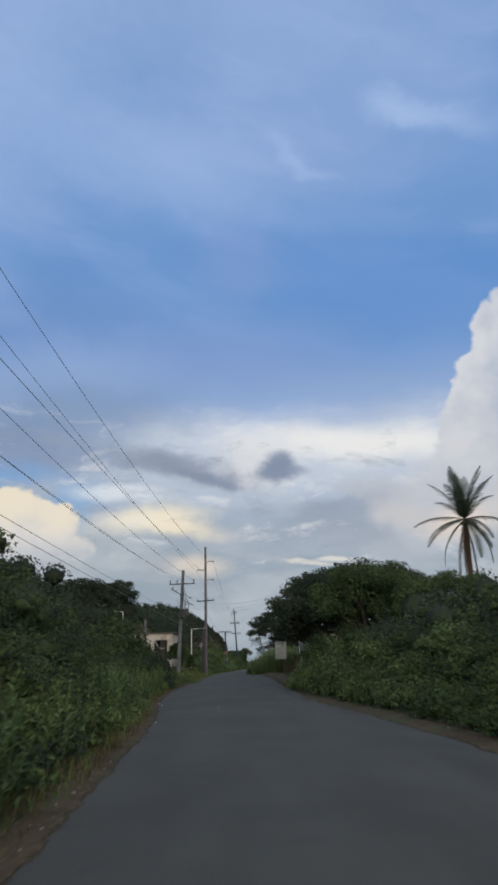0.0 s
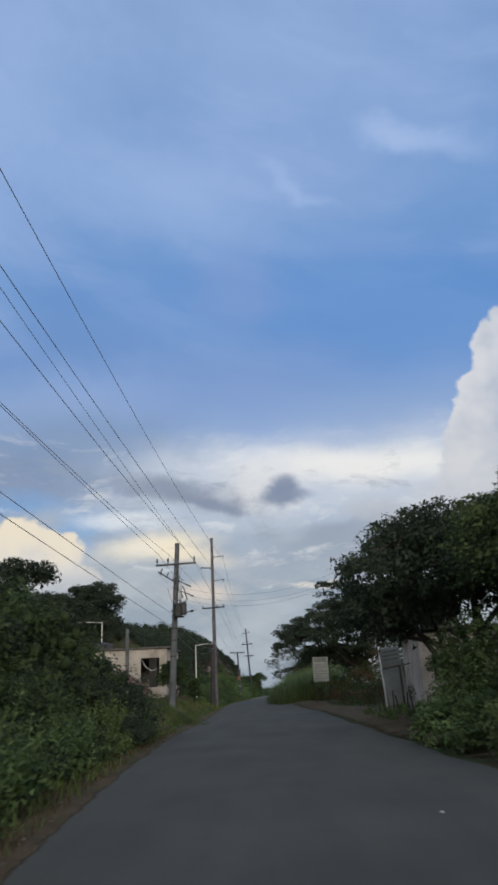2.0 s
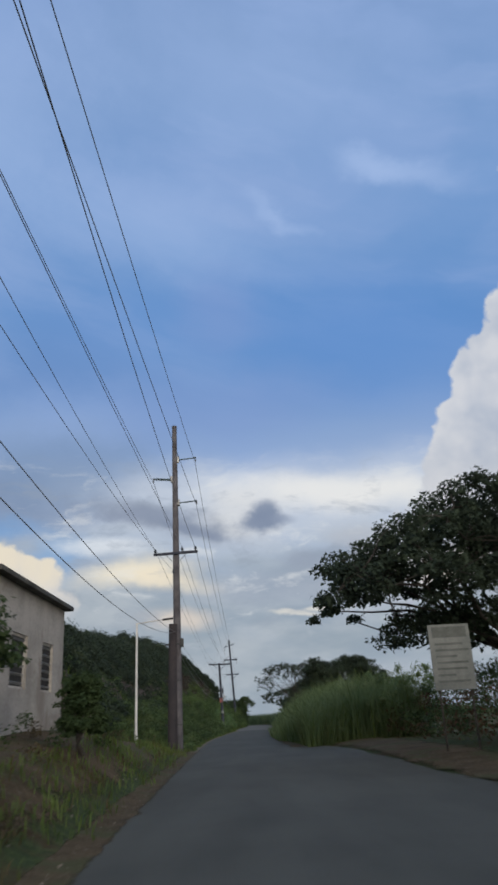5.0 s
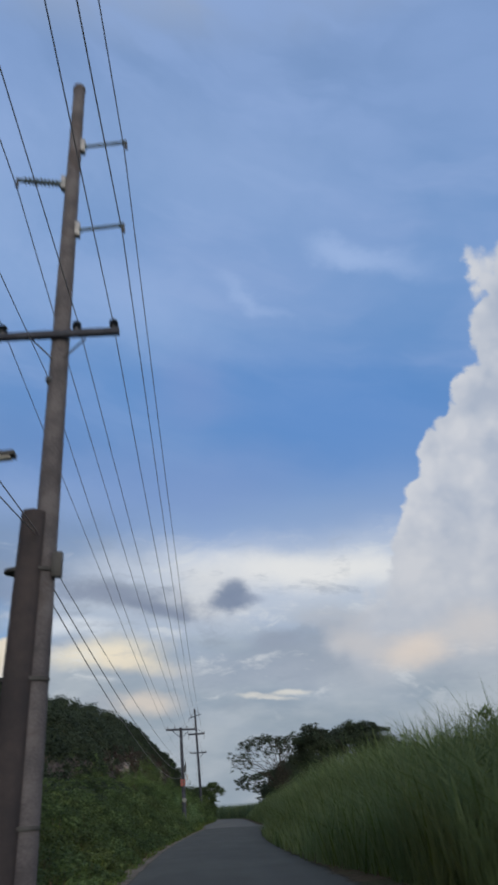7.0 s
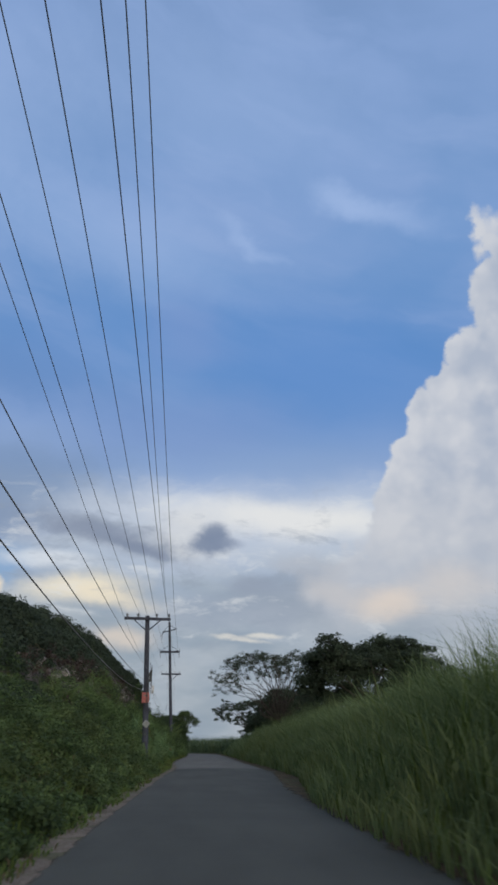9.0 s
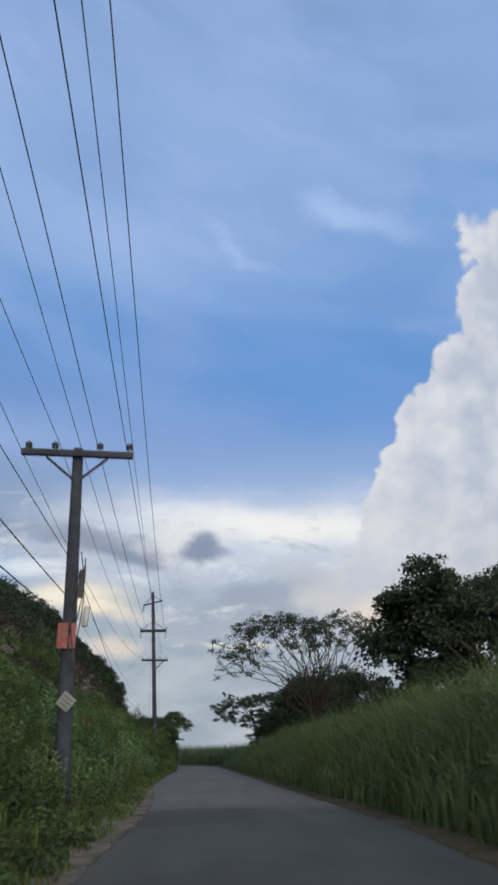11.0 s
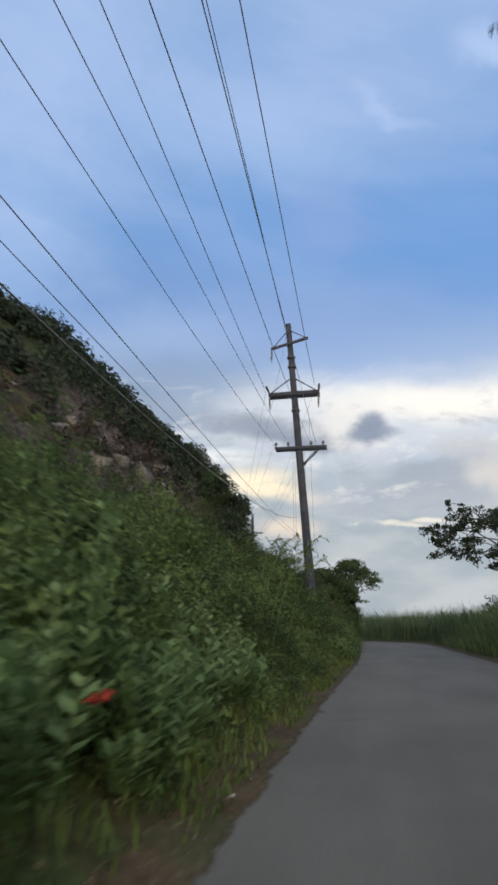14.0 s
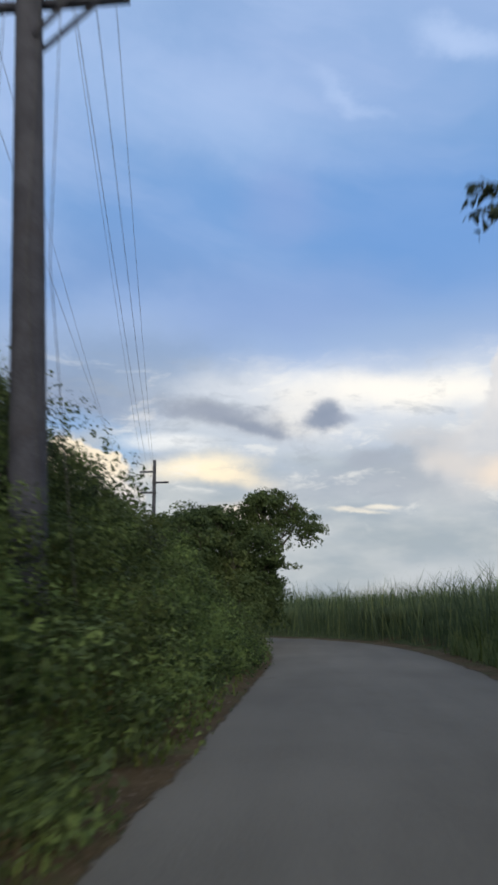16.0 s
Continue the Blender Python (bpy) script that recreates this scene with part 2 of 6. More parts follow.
# ---- materials ----
def surface(name, dark, light, rough=0.8, scale=1.0, bump=0.3, fine=9.0, stain=None, metal=0.0, isle=0.0, spec=0.3, rnd=0.0):
    """A surface with broad and fine variation in colour, and fine relief. scale: features a metre."""
    mat = bpy.data.materials.new(name)
    mat.use_nodes = True
    N = Nodes(mat.node_tree)
    co = N.put("ShaderNodeTexCoord").outputs["Object"]
    broad = N.noise(co, scale, 4.0, 0.55)
    small = N.noise(co, scale * fine, 4.0, 0.6)
    f = N.smooth(N.math("ADD", N.math("MULTIPLY", broad, 0.6), N.math("MULTIPLY", small, 0.4)), 0.34, 0.66)
    if isle:
        g = N.put("ShaderNodeNewGeometry").outputs["Random Per Island"]
        f = N.math("ADD", N.math("MULTIPLY", f, 1 - isle), N.math("MULTIPLY", g, isle))
    if rnd:
        g = N.put("ShaderNodeObjectInfo").outputs["Random"]
        f = N.math("ADD", N.math("MULTIPLY", f, 1 - rnd), N.math("MULTIPLY", g, rnd))
    col = N.mix(f, (*dark, 1), (*light, 1))
    if stain:
        s = N.smooth(N.noise(co, scale * 0.45, 5.0, 0.65, 0.8), 0.52, 0.68)
        col = N.mix(N.math("MULTIPLY", s, 0.7), col, (*stain, 1))
    b = N.put("ShaderNodeBsdfPrincipled")
    N.link(col, b.inputs["Base Color"])
    N.link(N.smooth(small, 0.2, 0.8, max(rough - 0.12, 0.05), min(rough + 0.1, 1.0)), b.inputs["Roughness"])
    b.inputs["Metallic"].default_value = metal
    b.inputs["Specular IOR Level"].default_value = spec
    if bump:
        bm_ = N.put("ShaderNodeBump")
        bm_.inputs["Strength"].default_value, bm_.inputs["Distance"].default_value = bump, 0.02
        N.link(small, bm_.inputs["Height"])
        N.link(bm_.outputs[0], b.inputs["Normal"])
    N.link(b.outputs[0], N.put("ShaderNodeOutputMaterial").inputs[0])
    return mat


def leaf_surface(name, dark, light, through_light=0.25, dry=0.35):
    """Leaves: each differs a little, whole plants differ more, and here and there they yellow."""
    mat = bpy.data.materials.new(name)
    mat.use_nodes = True
    N = Nodes(mat.node_tree)
    co = N.put("ShaderNodeTexCoord").outputs["Object"]
    g = N.put("ShaderNodeNewGeometry").outputs["Random Per Island"]
    patch = N.smooth(N.noise(co, 0.55, 4.0, 0.6), 0.32, 0.68)
    f = N.math("ADD", N.math("MULTIPLY", patch, 0.68), N.math("MULTIPLY", g, 0.32))
    col = N.mix(f, (*dark, 1), (*light, 1))
    olive = (light[0] * 1.05, light[1] * 0.8, light[2] * 0.6, 1)
    col = N.mix(N.math("MULTIPLY", N.smooth(N.noise(co, 0.23, 4.0, 0.65, 0.6), 0.5, 0.68), dry), col, olive)
    b = N.put("ShaderNodeBsdfPrincipled")
    N.link(col, b.inputs["Base Color"])
    b.inputs["Roughness"].default_value = 0.75
    b.inputs["Specular IOR Level"].default_value = 0.12
    t = N.put("ShaderNodeBsdfTranslucent")
    N.link(col, t.inputs[0])
    mx = N.put("ShaderNodeMixShader")
    mx.inputs[0].default_value = through_light
    N.link(b.outputs[0], mx.inputs[1])
    N.link(t.outputs[0], mx.inputs[2])
    N.link(mx.outputs[0], N.put("ShaderNodeOutputMaterial").inputs[0])
    return mat


ROCK = surface("pale_hill_rock", (0.085, 0.078, 0.074), (0.24, 0.22, 0.205), 0.95, 1.5, 0.8, 8.0, (0.05, 0.045, 0.04))
GRAVEL = surface("pale_gravel", (0.11, 0.095, 0.08), (0.3, 0.265, 0.22), 0.95, 2.0, 0.5, 9.0, isle=0.6)
LEAF_DARK = leaf_surface("dark_tree_leaves", (0.024, 0.036, 0.026), (0.058, 0.082, 0.054), 0.3, 0.15)
LEAF_MID = leaf_surface("thicket_leaves", (0.026, 0.048, 0.022), (0.082, 0.122, 0.05), 0.28, 0.38)
LEAF_GREEN = leaf_surface("fresh_green_leaves", (0.058, 0.102, 0.038), (0.155, 0.225, 0.09), 0.35)
BLOOM = leaf_surface("red_petals", (0.24, 0.03, 0.022), (0.38, 0.07, 0.05), 0.3)
FIELD = leaf_surface("far_cane_blades", (0.048, 0.082, 0.048), (0.105, 0.152, 0.084), 0.35, 0.1)
LEAF_BANK = leaf_surface("bank_leaves", (0.058, 0.106, 0.038), (0.185, 0.268, 0.096), 0.42, 0.22)
DEAD = leaf_surface("dead_leaves", (0.05, 0.034, 0.022), (0.125, 0.078, 0.048), 0.2)
VINE = leaf_surface("dead_vine_leaves", (0.03, 0.024, 0.022), (0.078, 0.059, 0.052), 0.15, 0.1)
LEAF_LIGHT = leaf_surface("broad_weed_leaves", (0.1, 0.165, 0.068), (0.23, 0.32, 0.145), 0.35, 0.15)
LEAF_PALE = leaf_surface("pale_milkweed_leaves", (0.1, 0.175, 0.07), (0.235, 0.35, 0.155), 0.35, 0.1)
GRASS = leaf_surface("grass_blades", (0.058, 0.1, 0.026), (0.145, 0.2, 0.06), 0.3)
DRY = leaf_surface("dry_stalks", (0.06, 0.05, 0.028), (0.14, 0.113, 0.062), 0.2)
CANE = leaf_surface("cane_blades", (0.1, 0.15, 0.066), (0.22, 0.285, 0.13), 0.45)
BARK = surface("grey_brown_bark", (0.028, 0.026, 0.024), (0.075, 0.068, 0.06), 0.95, 3.0, 0.8, 7.0)
POLE_WOOD = surface("weathered_pole_wood", (0.028, 0.033, 0.048), (0.06, 0.068, 0.092), 0.9, 2.2, 0.5, 12.0, (0.042, 0.043, 0.054))
PALE_WOOD = surface("pale_weathered_pole_wood", (0.064, 0.063, 0.074), (0.14, 0.136, 0.15), 0.9, 2.0, 0.6, 14.0, (0.07, 0.06, 0.06))
POLE_GREY = surface("grey_pole_concrete", (0.06, 0.068, 0.076), (0.135, 0.146, 0.158), 0.9, 1.6, 0.4, 14.0, (0.085, 0.083, 0.08))
RED_WOOD = surface("red_stained_wood", (0.032, 0.031, 0.037), (0.062, 0.054, 0.058), 0.9, 0.5, 0.4, 14.0, (0.06, 0.036, 0.034))
STEEL = surface("galvanised_steel", (0.22, 0.23, 0.24), (0.36, 0.37, 0.38), 0.5, 4.0, 0.15, 9.0, metal=0.5)
DARK_STEEL = surface("dark_painted_steel", (0.03, 0.033, 0.036), (0.075, 0.08, 0.085), 0.6, 4.0, 0.2, 9.0, metal=0.2)
PORCELAIN = surface("grey_porcelain", (0.10, 0.11, 0.13), (0.20, 0.21, 0.23), 0.35, 6.0, 0.05, 9.0, spec=0.5)
PORCELAIN_DARK = surface("slate_blue_porcelain", (0.035, 0.045, 0.06), (0.075, 0.09, 0.115), 0.3, 6.0, 0.05, 9.0, spec=0.5)
POLYMER = surface("grey_green_polymer", (0.045, 0.075, 0.085), (0.09, 0.13, 0.145), 0.5, 6.0, 0.05, 9.0)
WIRE = surface("dark_cable", (0.13, 0.135, 0.145), (0.2, 0.205, 0.215), 0.6, 4.0, 0.0, 9.0)
PAINT = surface("pale_cream_render", (0.31, 0.292, 0.265), (0.5, 0.475, 0.435), 0.9, 0.9, 0.3, 12.0, (0.22, 0.19, 0.155))
PLASTER = surface("stained_white_plaster", (0.42, 0.41, 0.38), (0.66, 0.64, 0.60), 0.9, 1.0, 0.3, 12.0, (0.24, 0.19, 0.15))
ROOF_EDGE = surface("mossy_roof_slab", (0.055, 0.055, 0.05), (0.13, 0.13, 0.12), 0.95, 1.2, 0.4, 9.0)
# near-black colour that stands for the shade inside the rooms
ROOM_SHADE = surface("interior_shade", (0.02, 0.02, 0.02), (0.045, 0.043, 0.04), 0.95, 1.0, 0.2, 9.0)
RUST = surface("rusty_red_sheet", (0.085, 0.045, 0.036), (0.21, 0.12, 0.092), 0.85, 1.4, 0.4, 8.0, (0.10, 0.05, 0.04), rnd=0.3)
# faded white, lowered further so that the colour carries the shadow on the board
SIGN_WHITE = surface("faded_white_board_in_shade", (0.15, 0.172, 0.175), (0.23, 0.25, 0.25), 0.6, 1.5, 0.1, 9.0, (0.2, 0.22, 0.22))
SIGN_GREY = surface("grey_print", (0.09, 0.105, 0.105), (0.15, 0.165, 0.165), 0.7, 3.0, 0.0, 9.0)
SIGN_RED = surface("faded_red_board", (0.24, 0.07, 0.068), (0.33, 0.125, 0.115), 0.7, 3.0, 0.1, 6.0, (0.34, 0.2, 0.18))
LAMP_WHITE = surface("white_painted_steel", (0.55, 0.56, 0.56), (0.72, 0.72, 0.72), 0.5, 3.0, 0.05, 9.0)
PLASTIC = surface("litter_plastic", (0.3, 0.3, 0.29), (0.5, 0.5, 0.49), 0.4, 9.0, 0.0, 3.0)


def ground_surface():
    mat = bpy.data.materials.new("earth_rock_and_undergrowth")
    mat.use_nodes = True
    N = Nodes(mat.node_tree)
    co = N.put("ShaderNodeTexCoord").outputs["Object"]
    big, mid, small = N.noise(co, 0.12, 4.0), N.noise(co, 0.9, 5.0, 0.6), N.noise(co, 7.0, 5.0, 0.65)
    soil = N.mix(N.smooth(mid, 0.35, 0.65), (0.06, 0.042, 0.021, 1), (0.118, 0.086, 0.045, 1))
    green = N.mix(N.smooth(small, 0.35, 0.65), (0.025, 0.04, 0.015, 1), (0.06, 0.085, 0.03, 1))
    col = N.mix(N.smooth(N.math("ADD", N.math("MULTIPLY", big, 0.5), N.math("MULTIPLY", mid, 0.5)), 0.40, 0.52), soil, green)
    nz = N.put("ShaderNodeSeparateXYZ")
    N.link(N.put("ShaderNodeNewGeometry").outputs["True Normal"], nz.inputs[0])
    rock = N.mix(N.smooth(N.math("ADD", N.math("MULTIPLY", mid, 0.5), N.math("MULTIPLY", small, 0.5)), 0.42, 0.68), (0.045, 0.036, 0.035, 1), (0.19, 0.165, 0.152, 1))
    steep = N.smooth(N.math("ADD", nz.outputs[2], N.math("MULTIPLY", mid, 0.3)), 0.80, 0.62)
    col = N.mix(steep, col, rock)
    b = N.put("ShaderNodeBsdfPrincipled")
    N.link(col, b.inputs["Base Color"])
    b.inputs["Roughness"].default_value = 0.95
    b.inputs["Specular IOR Level"].default_value = 0.15
    bp = N.put("ShaderNodeBump")
    bp.inputs["Strength"].default_value, bp.inputs["Distance"].default_value = 0.7, 0.08
    N.link(small, bp.inputs["Height"])
    N.link(bp.outputs[0], b.inputs["Normal"])
    N.link(b.outputs[0], N.put("ShaderNodeOutputMaterial").inputs[0])
    return mat


JOIN = 158.2


def road_surface():
    """Worn asphalt: dark and fresher on the first stretch, paler and older past an uneven join."""
    mat = bpy.data.materials.new("worn_asphalt")
    mat.use_nodes = True
    N = Nodes(mat.node_tree)
    co = N.put("ShaderNodeTexCoord").outputs["Object"]
    xyz = N.put("ShaderNodeSeparateXYZ")
    N.link(co, xyz.inputs[0])
    st = N.vector(N.math("MULTIPLY", xyz.outputs[0], 1.0), N.math("MULTIPLY", xyz.outputs[1], 0.16))
    broad, streak, grit = N.noise(co, 0.3, 4.0, 0.55), N.noise(st, 1.1, 4.0, 0.55), N.noise(co, 28.0, 3.0, 0.6)
    f = N.smooth(N.math("ADD", N.math("MULTIPLY", broad, 0.35), N.math("ADD", N.math("MULTIPLY", streak, 0.35), N.math("MULTIPLY", grit, 0.3))), 0.36, 0.64)
    young = N.mix(f, (0.056, 0.0575, 0.048, 1), (0.086, 0.088, 0.074, 1))
    old = N.mix(f, (0.108, 0.105, 0.09, 1), (0.158, 0.154, 0.133, 1))
    y = N.math("ADD", xyz.outputs[1], N.math("MULTIPLY", N.math("SUBTRACT", N.noise(co, 0.7, 5.0, 0.65), 0.5), 3.4))
    col = N.mix(N.smooth(y, JOIN - 2.0, JOIN + 2.4), young, old)
    col = N.mix(N.math("MULTIPLY", N.smooth(N.math("ABSOLUTE", N.math("SUBTRACT", y, JOIN)), 0.1, 0.03), N.smooth(xyz.outputs[0], -4.2, -5.2, 0.0, 0.75)), col, (0.03, 0.028, 0.026, 1))
    # square repair before the join, on one lane only
    x = N.math("ADD", xyz.outputs[0], N.math("MULTIPLY", N.math("SUBTRACT", N.noise(co, 0.9, 3.0), 0.5), 1.6))
    fix = N.math("MULTIPLY", N.smooth(y, 153.0, 153.9), N.math("MULTIPLY", N.smooth(y, JOIN, JOIN - 0.1), N.smooth(x, -3.9, -4.2)))
    col = N.mix(N.math("MULTIPLY", fix, 0.35), col, (0.036, 0.036, 0.034, 1))
    # tar-filled cracks and oil stains
    blot = N.smooth(N.noise(co, 0.7, 5.0, 0.7, 1.2), 0.62, 0.72)
    col = N.mix(N.math("MULTIPLY", blot, 0.35), col, (0.045, 0.043, 0.04, 1))
    b = N.put("ShaderNodeBsdfPrincipled")
    N.link(col, b.inputs["Base Color"])
    N.link(N.smooth(grit, 0.2, 0.8, 0.78, 0.95), b.inputs["Roughness"])
    b.inputs["Specular IOR Level"].default_value = 0.25
    bp = N.put("ShaderNodeBump")
    bp.inputs["Strength"].default_value, bp.inputs["Distance"].default_value = 0.35, 0.02
    N.link(grit, bp.inputs["Height"])
    N.link(bp.outputs[0], b.inputs["Normal"])
    N.link(b.outputs[0], N.put("ShaderNodeOutputMaterial").inputs[0])
    return mat


def verge_surface(name, low, high):
    """Soil and grit that thins out unevenly over the asphalt and under the grass, by its place across the strip."""
    mat = bpy.data.materials.new(name)
    mat.use_nodes = True
    N = Nodes(mat.node_tree)
    co = N.put("ShaderNodeTexCoord").outputs["Object"]
    mid, small = N.noise(co, 1.1, 5.0, 0.6), N.noise(co, 14.0, 5.0, 0.7)
    f = N.math("ADD", N.math("MULTIPLY", mid, 0.5), N.math("MULTIPLY", small, 0.5))
    col = N.mix(N.smooth(f, 0.35, 0.65), (*low, 1), (*high, 1))
    col = N.mix(N.math("MULTIPLY", N.smooth(small, 0.58, 0.7), 0.7), col, (0.28, 0.25, 0.21, 1))
    col = N.mix(N.math("MULTIPLY", N.smooth(N.noise(co, 0.8, 4.0, 0.6), 0.5, 0.62), 0.6), col, (0.06, 0.075, 0.03, 1))
    b = N.put("ShaderNodeBsdfPrincipled")
    N.link(col, b.inputs["Base Color"])
    b.inputs["Roughness"].default_value = 0.95
    b.inputs["Specular IOR Level"].default_value = 0.15
    bp = N.put("ShaderNodeBump")
    bp.inputs["Strength"].default_value, bp.inputs["Distance"].default_value = 0.6, 0.03
    N.link(small, bp.inputs["Height"])
    N.link(bp.outputs[0], b.inputs["Normal"])
    across = N.put("ShaderNodeAttribute", attribute_name="across").outputs["Fac"]
    edge = N.math("ADD", across, N.math("MULTIPLY", N.math("SUBTRACT", f, 0.5), 2.3))
    mx = N.put("ShaderNodeMixShader")
    N.link(N.smooth(edge, 0.35, 0.6), mx.inputs[0])
    N.link(N.put("ShaderNodeBsdfTransparent").outputs[0], mx.inputs[1])
    N.link(b.outputs[0], mx.inputs[2])
    N.link(mx.outputs[0], N.put("ShaderNodeOutputMaterial").inputs[0])
    return mat


ASPHALT = road_surface()
VERGE = verge_surface("thin_soil_and_grit", (0.05, 0.036, 0.019), (0.112, 0.083, 0.047))
DUST = verge_surface("pale_road_dust", (0.1, 0.08, 0.06), (0.225, 0.188, 0.15))
GROUND = ground_surface()


# ---- mesh helpers ----
def mesh_of(name, verts, groups, mats):
    """A mesh from vertices and groups of equal-sided faces: (array of corners, material number)."""
    me = bpy.data.meshes.new(name)
    verts = np.asarray(verts, np.float32)
    me.vertices.add(len(verts))
    me.vertices.foreach_set("co", verts.ravel())
    corners = np.concatenate([np.asarray(f, np.int32).ravel() for f, _ in groups])
    sizes = np.concatenate([np.full(len(f), np.asarray(f).shape[1], np.int32) for f, _ in groups])
    slots = np.concatenate([np.full(len(f), k, np.int32) for f, k in groups])
    me.loops.add(len(corners))
    me.loops.foreach_set("vertex_index", corners)
    me.polygons.add(len(sizes))
    me.polygons.foreach_set("loop_start", np.concatenate([[0], np.cumsum(sizes)[:-1]]).astype(np.int32))
    me.polygons.foreach_set("material_index", slots)
    for k in mats:
        me.materials.append(k)
    me.update(calc_edges=True)
    me.validate()
    return me


def bm_mesh(name, bm, material, soft=True):
    me = bpy.data.meshes.new(name)
    bm.normal_update()
    bm.to_mesh(me)
    bm.free()
    me.materials.append(material)
    if soft:
        me.polygons.foreach_set("use_smooth", [True] * len(me.polygons))
        me.set_sharp_from_angle(angle=radians(40))
    return me


def thing(name, place, label, category, group="", kind="", turn=0.0):
    ob = new(name)
    ob.matrix_world = pose(*place, 0, 0, turn)
    ob.empty_display_size = 0.3
    return tagged(ob, label, category, group, kind)


def part(name, bm, material, parent, label="", at=None, soft=True):
    me = bm_mesh(name, bm, material, soft) if isinstance(bm, bmesh.types.BMesh) else bm
    ob = new(name, me)
    ob.parent = parent
    if at is not None:
        ob.matrix_local = at
    return tagged(ob, label) if label else ob


def box(bm, size, m=None, bevel=0.0):
    r = bmesh.ops.create_cube(bm, size=1.0)
    vs = r["verts"]
    bmesh.ops.scale(bm, vec=size, verts=vs)
    if bevel:
        es = list({e for v in vs for e in v.link_edges})
        out = bmesh.ops.bevel(bm, geom=es, offset=bevel, segments=2, affect="EDGES", profile=0.6)
        vs = list({v for f in out["faces"] for v in f.verts} | {v for v in vs if v.is_valid})
    if m is not None:
        bmesh.ops.transform(bm, matrix=m, verts=vs)
    return bm


def boxed(size, m=None, bevel=0.0):
    return box(bmesh.new(), size, m, bevel)


def lathe(bm, profile, m=None, seg=12):
    """A turned body from (radius, height) pairs."""
    rings = []
    for r, h in profile:
        rings.append([bm.verts.new((r * math.cos(2 * math.pi * i / seg), r * math.sin(2 * math.pi * i / seg), h)) for i in range(seg)])
    for a, b in zip(rings, rings[1:]):
        for i in range(seg):
            bm.faces.new((a[i], a[(i + 1) % seg], b[(i + 1) % seg], b[i]))
    bm.faces.new(rings[0][::-1])
    bm.faces.new(rings[-1])
    if m is not None:
        bmesh.ops.transform(bm, matrix=m, verts=[v for r in rings for v in r])
    return bm


def tube(bm, points, radii, seg=7):
    """A tapered tube along points."""
    pts = [Vector(p) for p in points]
    rings = []
    for i, p in enumerate(pts):
        d = (pts[min(i + 1, len(pts) - 1)] - pts[max(i - 1, 0)]).normalized()
        u = d.orthogonal().normalized() if not rings else (last - d * last.dot(d)).normalized()
        last, v = u, d.cross(u)
        rings.append([bm.verts.new(p + (u * math.cos(2 * math.pi * k / seg) + v * math.sin(2 * math.pi * k / seg)) * radii[i]) for k in range(seg)])
    for a, b in zip(rings, rings[1:]):
        for k in range(seg):
            bm.faces.new((a[k], a[(k + 1) % seg], b[(k + 1) % seg], b[k]))
    bm.faces.new(rings[0][::-1])
    bm.faces.new(rings[-1])
    return bm


def between(a, b):
    """The pose that lays +z along a to b, at a."""
    a, b = Vector(a), Vector(b)
    return Matrix.Translation(a) @ (b - a).to_track_quat("Z", "Y").to_matrix().to_4x4()


# ---- lie of the land ----
ROAD = np.array([(6.4, -60), (1.4, 0), (-0.2, 20), (-1.45, 30), (-2.55, 45), (-2.95, 62), (-3.6, 80), (-4.3, 100), (-4.7, 120), (-4.4, 140),
                 (-4.07, 160), (-4.2, 175), (-4.02, 190), (-3.76, 203), (-3.69, 215), (-3.77, 225), (-4.5, 230.5), (-5.9, 234.5), (-8.4, 238), (-12.5, 241.5), (-21, 245.5), (-40, 250), (-90, 252)], float)


def road_line(step=1.0):
    p = np.vstack([2 * ROAD[0] - ROAD[1], ROAD, 2 * ROAD[-1] - ROAD[-2]])
    out = []
    for i in range(1, len(p) - 2):
        n = max(int(np.linalg.norm(p[i + 1] - p[i]) / step), 1)
        # centripetal spacing keeps the bends even
        k = [0.0]
        for j in range(3):
            k.append(k[-1] + max(np.linalg.norm(p[i + j] - p[i + j - 1]), 1e-6) ** 0.5)
        for t in np.linspace(k[1], k[2], n, endpoint=False):
            q = [p[i - 1 + j] for j in range(4)]
            a = [(k[j + 1] - t) / (k[j + 1] - k[j]) * q[j] + (t - k[j]) / (k[j + 1] - k[j]) * q[j + 1] for j in range(3)]
            b = [(k[j + 2] - t) / (k[j + 2] - k[j]) * a[j] + (t - k[j]) / (k[j + 2] - k[j]) * a[j + 1] for j in range(2)]
            out.append((k[2] - t) / (k[2] - k[1]) * b[0] + (t - k[1]) / (k[2] - k[1]) * b[1])
    out.append(p[-2])
    return np.array(out)


LINE = road_line()
HEAD = np.gradient(LINE, axis=0)
HEAD /= np.linalg.norm(HEAD, axis=1, keepdims=True)
SIDE = np.stack([HEAD[:, 1], -HEAD[:, 0]], 1)
HALF = np.interp(LINE[:, 1], [0, 140, 163, 175, 190, 203, 215, 235], [2.85, 2.85, 2.74, 2.84, 2.68, 2.48, 2.36, 2.4])


def off_road(x, y):
    """How far places lie from the road's edge, and on which side (-1 left, 1 right)."""
    x, y = np.atleast_1d(np.asarray(x, float)), np.atleast_1d(np.asarray(y, float))
    d, s = np.empty(len(x)), np.empty(len(x))
    for i in range(0, len(x), 4000):
        dx, dy = x[i:i + 4000, None] - LINE[:, 0], y[i:i + 4000, None] - LINE[:, 1]
        k = np.argmin(dx * dx + dy * dy, 1)
        r = np.arange(len(k))
        d[i:i + 4000] = np.hypot(dx[r, k], dy[r, k]) - HALF[k]
        s[i:i + 4000] = np.where(dx[r, k] * SIDE[k, 0] + dy[r, k] * SIDE[k, 1] > 0, 1, -1)
    return d, s


